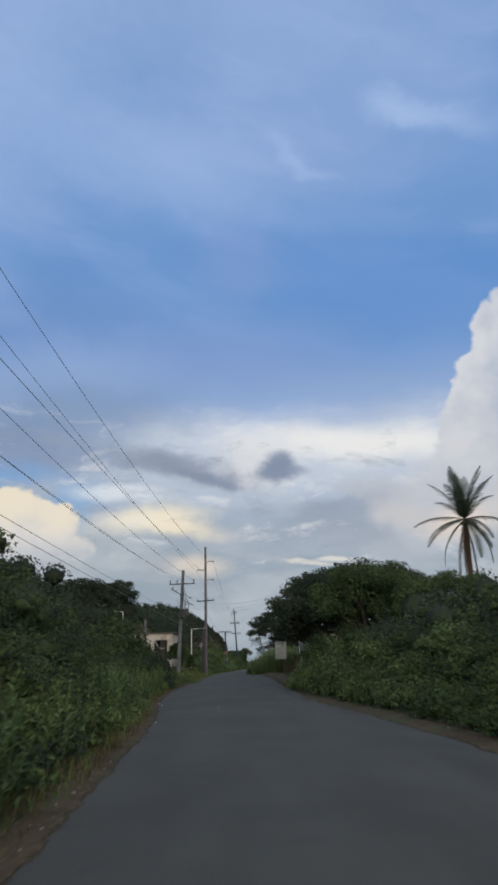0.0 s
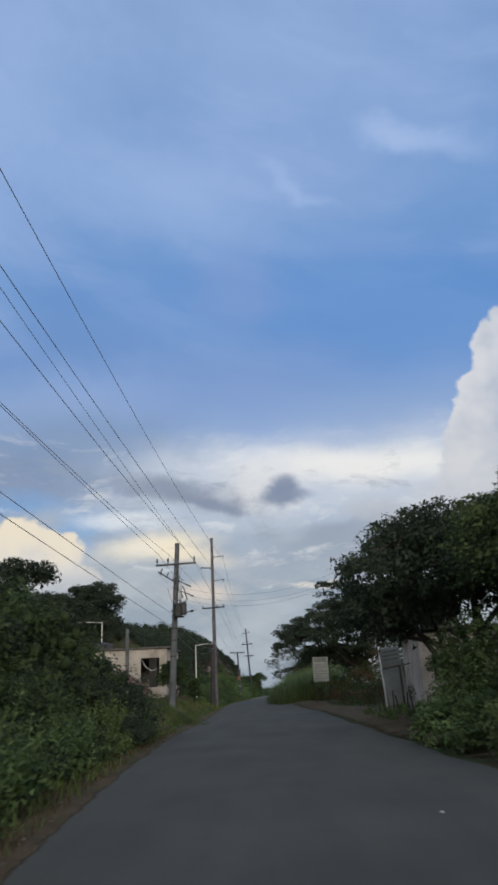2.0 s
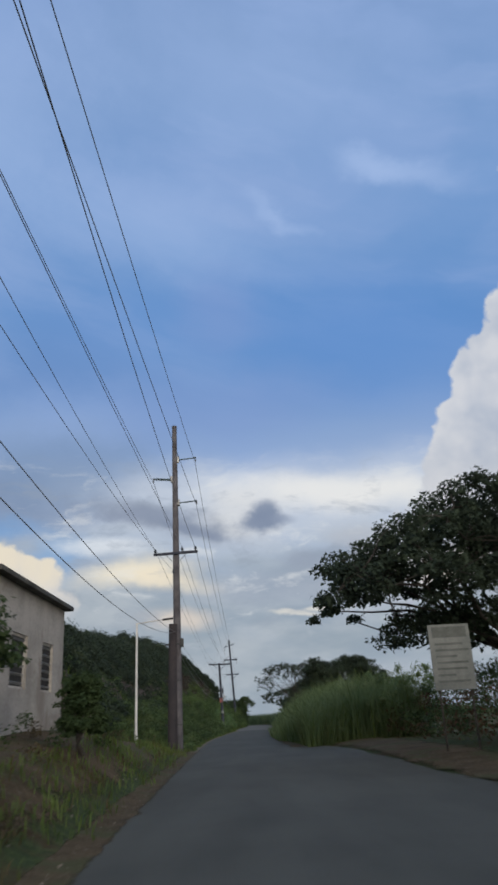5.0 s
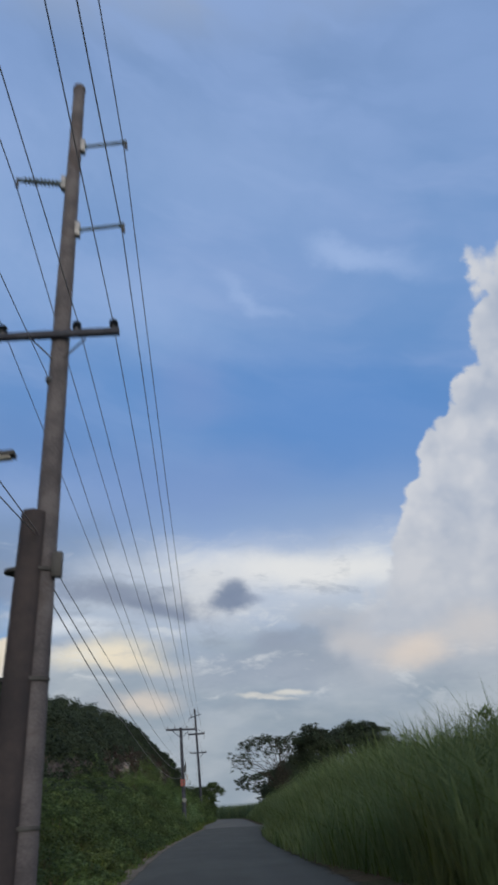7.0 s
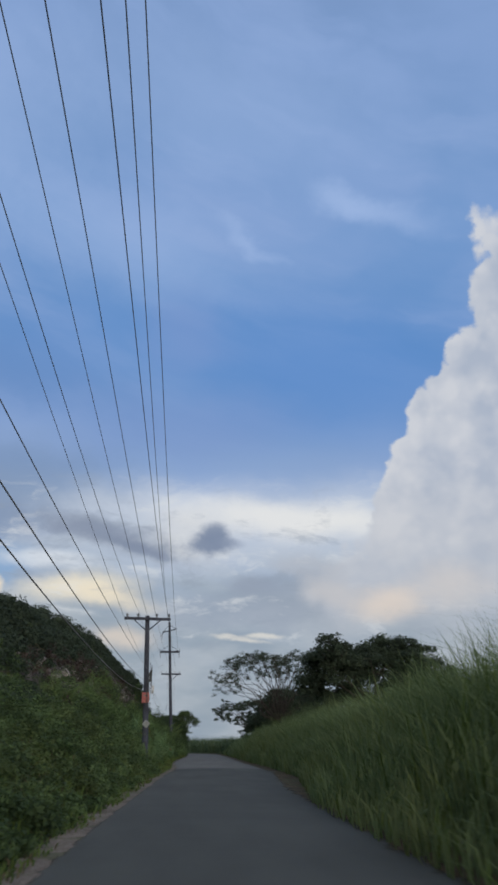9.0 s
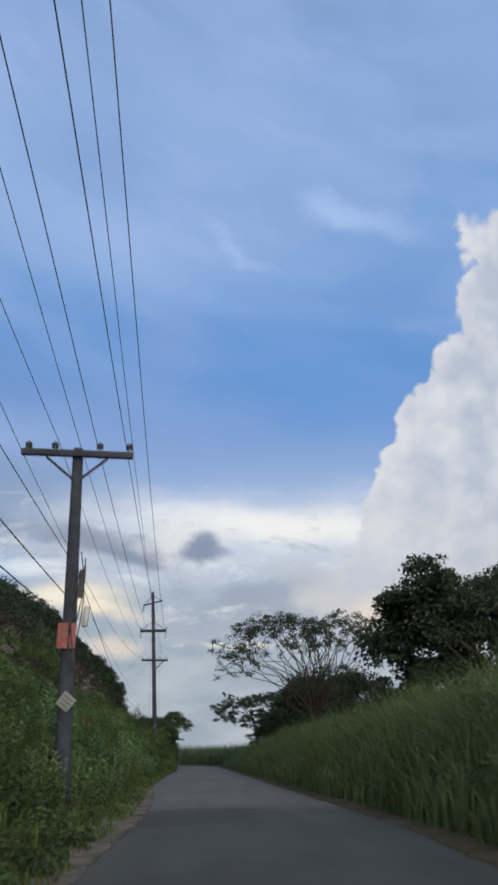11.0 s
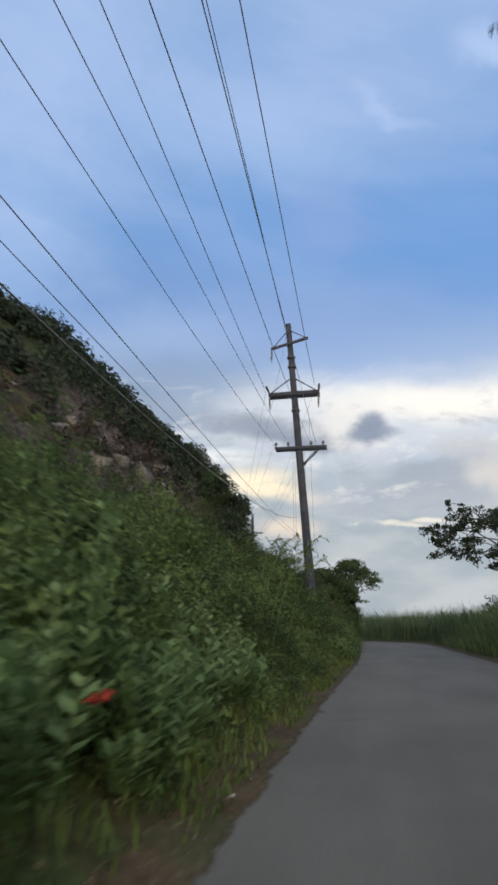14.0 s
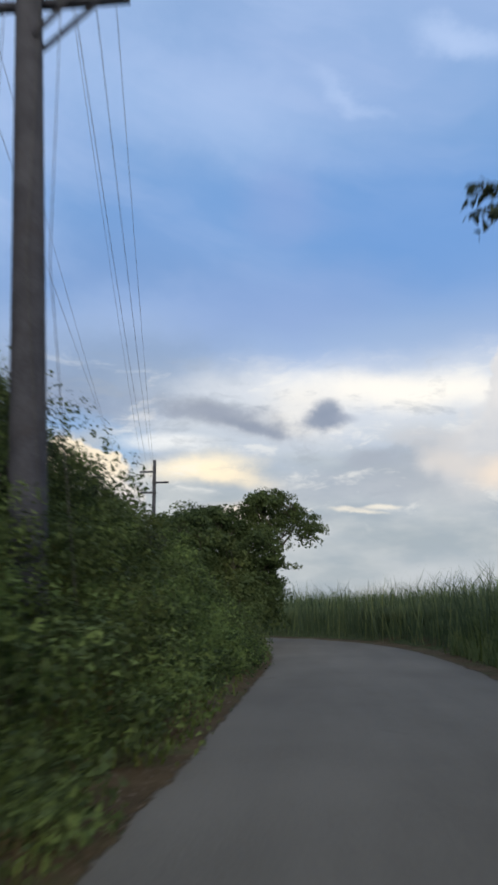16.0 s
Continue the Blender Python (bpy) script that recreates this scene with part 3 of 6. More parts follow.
def wavy(x, y, size, seed=0.0):
    """Smooth unevenness between -1 and 1."""
    a = np.sin(x / size * 1.3 + seed) * np.cos(y / size * 1.1 + seed * 1.7)
    b = np.sin(x / size * 2.9 + y / size * 2.1 + seed * 2.3) * 0.5
    c = np.cos(x / size * 5.3 - y / size * 4.7 + seed) * 0.25
    return (a + b + c) / 1.75


def height(x, y):
    x, y = np.atleast_1d(np.asarray(x, float)), np.atleast_1d(np.asarray(y, float))
    d, s = off_road(x, y)
    e = np.maximum(d, 0)
    k = np.interp(y, [-20, 50, 58, 64, 90, 96, 110, 130, 160, 200, 228, 240, 252], [0.25, 0.3, 0.8, 1.0, 1.0, 0.35, 0.75, 0.9, 1.15, 1.25, 1.1, 0.5, 0.0])
    slope = np.interp(e, [0, 0.4, 1.2, 2.2, 4.2, 6.5, 9], [0, 0.03, 0.35, 1.15, 2.0, 3.0, 3.3])
    yard = np.interp(e, [0, 0.4, 1.5, 2.6, 8, 14], [0, 0.06, 0.8, 1.05, 1.15, 1.3])
    mix_yard = np.interp(y, [54, 60, 92, 97], [0, 1, 1, 0])
    bank = slope * k * (1 - mix_yard) + yard * mix_yard
    start = np.interp(y, [-20, 50, 62, 86, 92, 98, 106, 112, 120, 128, 180, 200, 212, 228], [7.5, 7.5, 13, 13, 9, 4.0, 6.0, 7.0, 6.2, 7.6, 5.4, 6.0, 5.7, 3.8])
    rise = np.interp(y, [-40, 0, 40, 75, 95, 104, 113, 130, 156, 170, 180, 190, 203, 212, 216, 220, 228, 236, 244], [3.5, 4.0, 5.0, 6.0, 6.1, 6.0, 5.6, 5.4, 5.4, 5.7, 5.8, 6.2, 8.2, 8.0, 6.3, 4.4, 2.6, 1.2, 0.0])
    wob = wavy(x, y, 6.0, 1.0)
    up = np.interp(e - start + wob * 0.6, [0, 0.9, 2.2, 4.6, 7, 10, 14, 22, 34, 60], [0, 0.34, 0.57, 0.96, 1.08, 1.27, 1.45, 1.55, 1.3, 0.3])
    rough = wavy(x, y, 1.1, 3.0) * 0.28 + wavy(x + 0.4 * y, y, 0.5, 5.0) * 0.14
    left = bank + rise * up + wob * 0.18 * np.minimum(e, 2) + rough * np.clip((e - start) / 1.5, 0, 1)
    right = np.interp(e, [0, 0.6, 2, 8], [0, 0.05, 0.2, 0.25]) + wob * 0.08 * np.minimum(e, 1.5)
    z = np.where(s < 0, left, right)
    far = np.interp(np.hypot(x, y - 110), [200, 400], [1, 0])
    return np.where(d < 0.05, -0.05, (z - 0.03) * far)


def axis_steps(lo, hi, step, far):
    near = np.arange(lo, hi + step / 2, step)
    grow = [3.0 * 1.6 ** i for i in range(1, 16)]
    ext = np.cumsum([g for g in grow])
    ext = ext[ext < far]
    return np.concatenate([lo - ext[::-1], near, hi + ext])


def build_ground():
    xs, ys = axis_steps(-30, 12, 0.35, 3000), axis_steps(-20, 262, 0.7, 3000)
    gx, gy = np.meshgrid(xs, ys)
    z = height(gx.ravel(), gy.ravel())
    v = np.stack([gx.ravel(), gy.ravel(), z], 1)
    nx, ny = len(xs), len(ys)
    i = (np.arange(ny - 1)[:, None] * nx + np.arange(nx - 1)).ravel()
    f = np.stack([i, i + 1, i + nx + 1, i + nx], 1)
    me = mesh_of("ground", v, [(f, 0)], [GROUND])
    me.polygons.foreach_set("use_smooth", np.ones(len(f), bool))
    tagged(new("ground", me), "earth ground with a wooded bank and rocky hill beside the road", "ground", kind="structure")


def ribbon(name, lo, hi, z, material, label, category, ragged=0.0, cuts=None, crown=0.0, span=(-99, 999), up=0.03):
    """A strip along the road between two offsets from its middle, in half widths or metres beyond the edge."""
    keep = (LINE[:, 1] >= span[0]) & (LINE[:, 1] <= span[1])
    line, side, half = LINE[keep], SIDE[keep], HALF[keep]
    n = len(line)
    cols = cuts or 2
    s = np.arange(n)
    rows = []
    for c in range(cols):
        t = c / (cols - 1)
        o = lo(half) * (1 - t) + hi(half) * t
        if ragged and c in (0, cols - 1):
            o = o + ragged * (np.sin(s * 0.9 + c) + np.sin(s * 2.3 + 2 * c) * 0.8 + np.sin(s * 0.23) * 1.2) * (1 if c == 0 else -1)
        pts = line + side * o[:, None]
        zz = np.where(o > half + 0.12, np.maximum(height(pts[:, 0], pts[:, 1]) + 0.045, 0.0), z + crown * np.maximum(1 - (o / half) ** 2, 0)) if crown else np.maximum(height(pts[:, 0], pts[:, 1]) + up, np.where(np.abs(o) < half + 0.25, 0.05 * np.maximum(1 - (o / half) ** 2, 0) + 0.007, z))
        rows.append(np.column_stack([pts, np.broadcast_to(zz, (n,))]))
    v = np.concatenate(rows)
    f = []
    for c in range(cols - 1):
        i = np.arange(n - 1) + c * n
        f.append(np.stack([i, i + n, i + n + 1, i + 1], 1))
    me = mesh_of(name, v, [(np.concatenate(f), 0)], [material])
    me.polygons.foreach_set("use_smooth", np.ones(len(me.polygons), bool))
    rise = np.interp(np.arange(cols), [0, max(cols // 3, 1), cols - 1 - max(cols // 3, 1), cols - 1], [0, 1, 1, 0])
    me.attributes.new("across", "FLOAT", "POINT").data.foreach_set("value", np.repeat(rise, n).astype(np.float32))
    return tagged(new(name, me), label, category, kind="structure")


build_ground()
ribbon("road", lambda h: -h, lambda h: h + np.interp(LINE[:, 1], [24, 45, 85, 94, 97.5], [0, 0.65, 0.7, 0.5, 0]), 0.0, ASPHALT, "grey worn asphalt country road with ragged edges and no markings", "road", 0.05, 15, 0.05)
ribbon("verge_left", lambda h: -h - 0.45, lambda h: -h + 0.3, -0.02, VERGE, "bare brown soil verge with pebbles beside the asphalt", "verge", 0.05, 10, 0.0, (-99, 98))
Y_BEYOND = LINE[(LINE[:, 1] >= 97) & (LINE[:, 1] <= 174)][:, 1]
ribbon("verge_left_beyond", lambda h: -h - np.interp(Y_BEYOND, [97, 150, 156, 170, 184], [0.35, 0.4, 0.7, 0.6, 0.4]), lambda h: -h + np.interp(Y_BEYOND, [97, 150, 156, 166, 176], [0.3, 0.35, 0.6, 0.45, 0.3]), -0.02, DUST, "narrow pale dusty verge below the bank", "verge", 0.03, 10, 0.0, (97, 174))
ribbon("verge_left_bend", lambda h: -h - 0.45, lambda h: -h + 0.3, -0.02, VERGE, "narrow brown soil verge under overhanging shrubs", "verge", 0.06, 10, 0.0, (173, 999))
ribbon("verge_right", lambda h: h - 0.3, lambda h: h + 0.75, -0.02, VERGE, "bare brown soil verge beside the asphalt", "verge", 0.05, 10, 0.0, (-99, 34))
ribbon("verge_right_beyond", lambda h: h - np.interp(np.arange(len(h)), [0, 40, 55], [1.5, 1.4, 0.3]), lambda h: h + 0.6, -0.02, VERGE, "narrow brown verge before the tall grass", "verge", 0.06, 10, 0.0, (96, 999))
ribbon("dirt_slope", lambda h: -h - 3.6, lambda h: -h - 0.2, 0.0, VERGE, "trodden brown earth slope before the house", "earth", 0.15, 16, 0.0, (50, 97))
ribbon("lay_by", lambda h: h + 0.3, lambda h: h + 3.4, -0.02, VERGE, "bare reddish earth lay-by under the trees", "earth", 0.15, 16, 0.0, (33, 97), 0.053)


# ---- growth ----
ICO = bmesh.new()
bmesh.ops.create_icosphere(ICO, subdivisions=1, radius=1.0)
ICO_V = np.array([v.co[:] for v in ICO.verts])
ICO_F = np.array([[v.index for v in f.verts] for f in ICO.faces])
ICO.free()


def unit(v):
    return v / np.maximum(np.linalg.norm(v, axis=-1, keepdims=True), 1e-9)


def leaf_tris(rng, centres, radii, per, size, low=-0.5, width=0.6, droop=0.15, inner=0.6):
    """Pointed leaves round the rims of clumps: three corners each."""
    n = len(centres) * per
    c, r = np.repeat(centres, per, 0), np.repeat(radii, per, 0)
    d = unit(rng.normal(size=(n, 3)))
    d[:, 2] = np.where(d[:, 2] < low, -d[:, 2], d[:, 2])
    p = c + d * r * (inner + (1.08 - inner) * np.sqrt(rng.random((n, 1))))
    nrm = unit(d * 0.7 + rng.normal(size=(n, 3)) * 0.55 + (0, 0, 0.45))
    a = unit(np.cross(nrm, rng.normal(size=(n, 3))) + (0, 0, -droop))
    b = np.cross(nrm, a)
    L = size * (0.55 + 0.9 * rng.random((n, 1))) * np.repeat(0.75 + 0.5 * rng.random((len(centres), 1)), per, 0)
    W = L * width
    k = 0.15 + 0.5 * rng.random((n, 1))
    v = np.stack([p - a * L / 2, p + b * W * 0.62 + a * L * (k - 0.5), p + a * L / 2 - b * W * 0.3], 1)
    return v.reshape(-1, 3)


def cores(rng, centres, radii, scale):
    k = scale * (0.55 + 0.75 * rng.random((len(centres), len(ICO_V), 1)))
    v = centres[:, None] + ICO_V[None] * radii[:, None] * k
    f = ICO_F[None] + (np.arange(len(centres)) * len(ICO_V))[:, None, None]
    return v.reshape(-1, 3), f.reshape(-1, 3)


def leafy(name, rng, centres, radii, per, size, mats, core=0.62, low=-0.5, width=0.75, droop=0.15, inner=0.6):
    """One mesh: leaves of one or two kinds over solid hearts."""
    v = [leaf_tris(rng, centres, radii, per, size, low, width, droop, inner)]
    n = len(v[0])
    q = np.arange(n).reshape(-1, 3)
    groups = []
    if len(mats) == 1:
        groups.append((q, 0))
    else:
        pick = np.repeat(rng.random(len(centres)) < 0.3, per)
        groups += [(q[~pick], 0), (q[pick], 1)] if pick.any() else [(q, 0)]
    if core:
        cv, cf = cores(rng, centres, radii, core)
        groups.append((cf + n, 0))
        v.append(cv)
    return mesh_of(name, np.concatenate(v), [g for g in groups if len(g[0])], mats)


def blades(name, rng, base, tall, mats, wide=0.03, lean=0.5):
    """Bent grass blades of three joints each on the given places."""
    n = len(base)
    t = (tall * (0.6 + 0.6 * rng.random(n)))[:, None]
    ang = rng.random(n) * 2 * math.pi
    out = np.stack([np.cos(ang), np.sin(ang), 0 * ang], 1)
    acr = np.stack([-np.sin(ang), np.cos(ang), 0 * ang], 1) * wide * (0.6 + 0.8 * rng.random((n, 1)))
    l = lean * (0.3 + rng.random((n, 1)))
    p0, p1 = base, base + out * t * l * 0.25 + np.array([0, 0, 1]) * t * 0.6
    p2 = base + out * t * l * 0.85 + np.array([0, 0, 1]) * t * (1.0 - 0.3 * l)
    v = np.stack([p0 - acr / 2, p0 + acr / 2, p1 + acr / 2, p1 - acr / 2, p2], 1).reshape(-1, 3)
    i = np.arange(n)[:, None] * 5
    f, tip = i + np.array([0, 1, 2, 3]), i + np.array([3, 2, 4])
    if len(mats) == 1:
        return mesh_of(name, v, [(f, 0), (tip, 0)], mats)
    pick = rng.random(n) < 0.16
    return mesh_of(name, v, [(f[~pick], 0), (tip[~pick], 0), (f[pick], 1), (tip[pick], 1)], mats)


def along(rng, n, y0, y1, d0, d1, side, power=1.0):
    """Scattered places by distance beyond the road's edge."""
    k = np.where((LINE[:, 1] >= y0) & (LINE[:, 1] <= y1))[0]
    i = k[rng.integers(0, len(k), n)]
    d = d0 + (d1 - d0) * rng.random(n) ** power
    p = LINE[i] + HEAD[i] * (rng.random((n, 1)) - 0.5) + SIDE[i] * (side * (HALF[i] + d))[:, None]
    return p[:, 0], p[:, 1], d


def scatter(rng, n, y0, y1, d0, d1, side, top, size, squash=0.85, sink=0.3, power=1.0, uneven=0.28):
    """Clump centres and radii that follow the ground up to a height above it, given by distance and y."""
    x, y, d = along(rng, n, y0, y1, d0, d1, side, power)
    g = height(x, y)
    h = np.maximum(top(d, y) * (1 + uneven * wavy(x, y, 1.3, 4.0)), 0.1)
    r = np.minimum(size * (0.6 + 0.8 * rng.random(n)), np.maximum(h * 0.75, 0.16))
    z = g + r * sink + (h - r) * rng.random(n) ** 0.7 * (h > r)
    return np.stack([x, y, z], 1), np.stack([r, r, r * squash], 1) * (0.7 + 0.6 * rng.random((n, 3)))


def stuff(name, me, label, category):
    return tagged(new(name, me), label, category, kind="stuff")


R = np.random.default_rng(11)


def lift(knots_d, knots_h, knots_y=None, scale_y=None):
    def f(d, y):
        h = np.interp(d, knots_d, knots_h)
        return h * np.interp(y, knots_y, scale_y) if knots_y else h
    return f


def stalks(name, rng, n, y0, y1, d0, d1, tall, mat, leaf=1.0, spread=0.3):
    """Upright leafy weeds: several stems each, with paired broad leaves."""
    x, y, d = along(rng, n, y0, y1, d0, d1, -1)
    g = height(x, y)
    vs = []
    for i in range(n):
        big = tall * (0.5 + 0.9 * rng.random())
        for k in range(rng.integers(3, 7)):
            a = rng.random() * 6.28
            tip = np.array([math.cos(a) * spread * big, math.sin(a) * spread * big, big * (0.7 + 0.4 * rng.random())])
            m = 9
            t = np.repeat(np.linspace(0.2, 1.0, m), 2)
            b = np.array([x[i], y[i], g[i]]) + tip * t[:, None]
            ang = a + np.tile([0, math.pi], m) + np.repeat(np.arange(m) * 1.57, 2) + rng.normal(0, 0.2, 2 * m)
            L = leaf * (0.05 + 0.085 * np.sin(t * 2.6))[:, None] * (0.8 + 0.4 * rng.random((2 * m, 1)))
            o = np.stack([np.cos(ang), np.sin(ang), 0.35 + 0.5 * t], 1)
            w = np.stack([-np.sin(ang), np.cos(ang), 0 * ang], 1)
            vs.append(np.stack([b, b + o * L * 0.5 + w * L * 0.33, b + o * L - np.array([0, 0, 0.1]) * L, b + o * L * 0.5 - w * L * 0.33], 1).reshape(-1, 3))
            q = np.array([x[i], y[i], g[i]])
            s2 = np.array([0.008, 0, 0])
            vs.append(np.stack([q - s2, q + s2, q + tip + s2 * 0.5, q + tip - s2 * 0.5]))
    v = np.concatenate(vs)
    return mesh_of(name, v, [(np.arange(len(v)).reshape(-1, 4), 0)], [mat])


def build_growth():
    # first stretch: thicket on the left
    c, r = scatter(R, 1250, -4, 49, 0.6, 4.2, -1, lift([0.5, 1.2, 2.2, 3.5, 5], [0.35, 0.8, 1.9, 3.0, 3.6], [-6, 10, 26, 38, 46, 57], [1, 1.0, 1.1, 0.9, 0.75, 0.62]), 0.5)
    stuff("roadside_thicket", leafy("thicket", R, c, r, 150, 0.09, [LEAF_MID, LEAF_DARK], inner=0.3, core=0.4), "dense green roadside thicket of mixed leafy shrubs", "bushes")
    c, r = scatter(R, 460, -6, 50, 3.6, 9.5, -1, lift([3.5, 5.5, 7, 9], [3.4, 4.5, 4.5, 4.0], [-6, 28, 40, 57], [1.0, 1.15, 1.0, 0.8]), 0.85)
    stuff("thicket_behind", leafy("thicket_back", R, c, r, 150, 0.16, [LEAF_DARK, LEAF_MID], inner=0.3), "dark green shrubs and small trees behind the roadside thicket", "bushes")
    c, r = scatter(R, 210, 39, 49.5, 1.9, 6.0, -1, lift([1.8, 2.6, 6], [2.3, 3.3, 3.7]), 0.6)
    stuff("thicket_crest", leafy("thicket_crest", R, c, r, 150, 0.11, [LEAF_MID, LEAF_DARK], inner=0.3, core=0.3), "tall green shrubs rising above the roadside thicket", "bushes")
    c, r = scatter(R, 170, 43.5, 50.6, 0.35, 3.4, -1, lift([0.3, 0.7, 1.2, 3.4], [0.7, 1.6, 1.95, 2.2], [43, 46, 49.5, 51], [0.8, 1, 1, 0.6]), 0.42)
    stuff("thicket_end", leafy("thicket_end", R, c, r, 170, 0.085, [LEAF_DARK, LEAF_MID], inner=0.3, core=0.4), "tall dark shrubs closing the thicket beside the yard", "bushes")
    c, r = scatter(R, 230, 0, 50, 0.35, 1.6, -1, lift([0, 1.6], [0.3, 0.9]), 0.24)
    stuff("roadside_weeds", leafy("weeds", R, c, r, 60, 0.095, [LEAF_GREEN], core=0.0, width=0.6), "pale green broad-leaved weeds at the road's edge", "weeds")
    # hill behind the house and along the road
    c, r = scatter(R, 900, -10, 96, 9, 26, -1, lift([8, 12, 26], [1.4, 2.2, 2.2], [-10, 60, 66, 92, 96], [1, 1, 0.8, 0.8, 1]), 1.15)
    d, _ = off_road(c[:, 0], c[:, 1])
    ok = ~((c[:, 1] > 60) & (c[:, 1] < 92) & (d < 14.5))
    stuff("hillside_scrub", leafy("scrub", R, c[ok], r[ok], 110, 0.22, [LEAF_DARK, LEAF_MID]), "dark green scrub covering the low hill behind the house", "scrub")
    c, r = scatter(R, 4900, 97, 221, 4.4, 15, -1, lift([5, 8, 9.5, 12, 16], [0.7, 0.6, 0.8, 1.1, 1.4]), 0.55)
    d, _ = off_road(c[:, 0], c[:, 1])
    dead = (c[:, 1] > 152) & (c[:, 1] < 207) & (d > 5.0) & (d + 1.2 * wavy(c[:, 0], c[:, 1], 2.1, 3.0) < 8.2)
    stuff("dead_vines", leafy("dead_vines", R, c[dead], r[dead], 34, 0.15, [VINE, LEAF_DARK], core=0.0, inner=0.1), "brown dead vines and bare stems on the rocky hill face", "vines")
    c, r = c[~dead], r[~dead]
    stuff("cliff_scrub", leafy("cliff_scrub", R, c, r, 50, 0.2, [LEAF_DARK], core=0.0, inner=0.1), "dark scrub and vines hanging over the rocky hill face", "scrub")
    c, r = scatter(R, 420, 100, 214, 14, 32, -1, lift([14, 32], [1.6, 2.0]), 1.3)
    stuff("hilltop_scrub", leafy("hilltop", R, c, r, 110, 0.24, [LEAF_DARK]), "dark green scrub on the crest of the hill", "scrub")
    # bank beside the road after the second pole
    c, r = scatter(R, 2200, 99, 152, 0.2, 7.2, -1, lift([0.2, 0.6, 1.4, 3, 7], [0.2, 0.45, 0.8, 0.9, 0.9], [99, 108, 150], [0.6, 0.9, 1.0]), 0.36)
    stuff("bank_growth", leafy("bank", R, c, r, 85, 0.085, [LEAF_MID, LEAF_GREEN], core=0.0, inner=0.1), "low green weeds and vines covering the roadside bank", "weeds")
    bank_top = lift([0.4, 0.8, 1.4, 2.6, 7], [0.14, 0.4, 1.1, 1.5, 1.45], [150, 172, 176, 183, 190, 196, 202, 208, 226], [1.0, 1.0, 0.85, 0.85, 1.15, 1.6, 1.5, 1.25, 1.45])
    c, r = scatter(R, 1900, 150, 193, 0.45, 6.5, -1, bank_top, 0.36, uneven=0.55)
    # noise splits the clumps into lit fresh green and shaded darker leaves
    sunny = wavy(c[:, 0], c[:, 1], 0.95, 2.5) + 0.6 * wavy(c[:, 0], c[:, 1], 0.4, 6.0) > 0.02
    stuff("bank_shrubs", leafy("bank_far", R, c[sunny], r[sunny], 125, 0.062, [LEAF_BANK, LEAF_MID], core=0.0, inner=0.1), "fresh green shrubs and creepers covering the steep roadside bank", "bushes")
    # sunken clumps: the shade of the hollows is put into their leaf colour
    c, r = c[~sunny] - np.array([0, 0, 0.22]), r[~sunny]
    stuff("bank_hollow_shade", leafy("bank_shade", R, c, r, 105, 0.062, [LEAF_MID, LEAF_DARK], core=0.0, inner=0.1), "sunken bank shrubs coloured darker for the shade of the hollows", "bushes")
    c, r = scatter(R, 1450, 191, 231, 0.45, 6.5, -1, bank_top, 0.36)
    stuff("shady_bank_shrubs", leafy("bank_end", R, c, r, 115, 0.068, [LEAF_MID, LEAF_BANK], core=0.0, inner=0.1), "dark green shrubs crowding the bank before the bend", "bushes")
    stuff("milkweed_plants", stalks("milkweed", R, 120, 152, 189, 0.7, 3.0, 0.85, LEAF_LIGHT), "pale green broad-leaved upright weeds along the road's edge", "weeds")
    stuff("tall_milkweed", stalks("tall_milkweed", R, 46, 155, 186, 0.8, 2.4, 1.25, LEAF_PALE, 1.35, 0.16), "tall pale grey-green milkweed spires standing before the bank", "weeds")
    stuff("broad_milkweed", stalks("broad_milkweed", R, 60, 179.5, 187.5, 0.55, 2.2, 0.78, LEAF_PALE, 1.35, 0.3), "dense pale milkweed with large rounded leaves beside the road", "weeds")
    x, y = R.uniform(-10.2, -9.0, 90), R.uniform(174.5, 180.5, 90)
    rr = 0.3 + 0.3 * R.random((90, 3))
    stuff("climbing_bush", leafy("climbing_bush", R, np.stack([x, y, np.interp(x, [-10.2, -9.0], [3.5, 2.6]) - 0.9 * R.random(90)], 1), rr, 120, 0.08, [LEAF_BANK], core=0.0, inner=0.1), "light green bush climbing over the top of the bank", "bushes")
    n = 46
    t = R.random(n)
    x, y = R.uniform(-10.6, -8.0, n), R.uniform(214, 219, n)
    c = np.stack([x, y, height(x, y) + 1.6 + 2.2 * t * np.interp(x, [-10.6, -8.0], [1, 0.5])], 1)
    x, y = R.uniform(-10.6, -7.5, 170), R.uniform(213.6, 218.5, 170)
    top = np.interp(x + 0.35 * (y - 216), [-10.6, -9.6, -8.95, -8.2, -7.4], [5.3, 4.55, 3.9, 3.3, 2.9])
    rr = 0.2 + 0.22 * R.random((170, 3))
    stuff("crest_shrubs", leafy("crest_shrubs", R, np.stack([x, y, top - 0.25 - 1.5 * R.random(170) ** 1.6], 1), rr, 110, 0.075, [LEAF_MID, LEAF_DARK], core=0.0, inner=0.2), "dark green shrubs on the crest of the bank beyond the pole", "bushes")
    stuff("feathery_shoots", leafy("feathery_shoots", R, c, np.tile([[0.3, 0.3, 0.45]], (n, 1)), 26, 0.09, [LEAF_MID], core=0.0, inner=0.0), "thin feathery shoots rising from the bank beside the pole", "shoots")
    x, y = R.uniform(-8.7, -8.0, 9), R.uniform(157.9, 159.0, 9)
    x, y, z = np.append(x, (-7.35, -7.3)), np.append(y, (181.05, 181.1)), np.append(R.uniform(1.85, 2.2, 9), (0.9, 0.91))
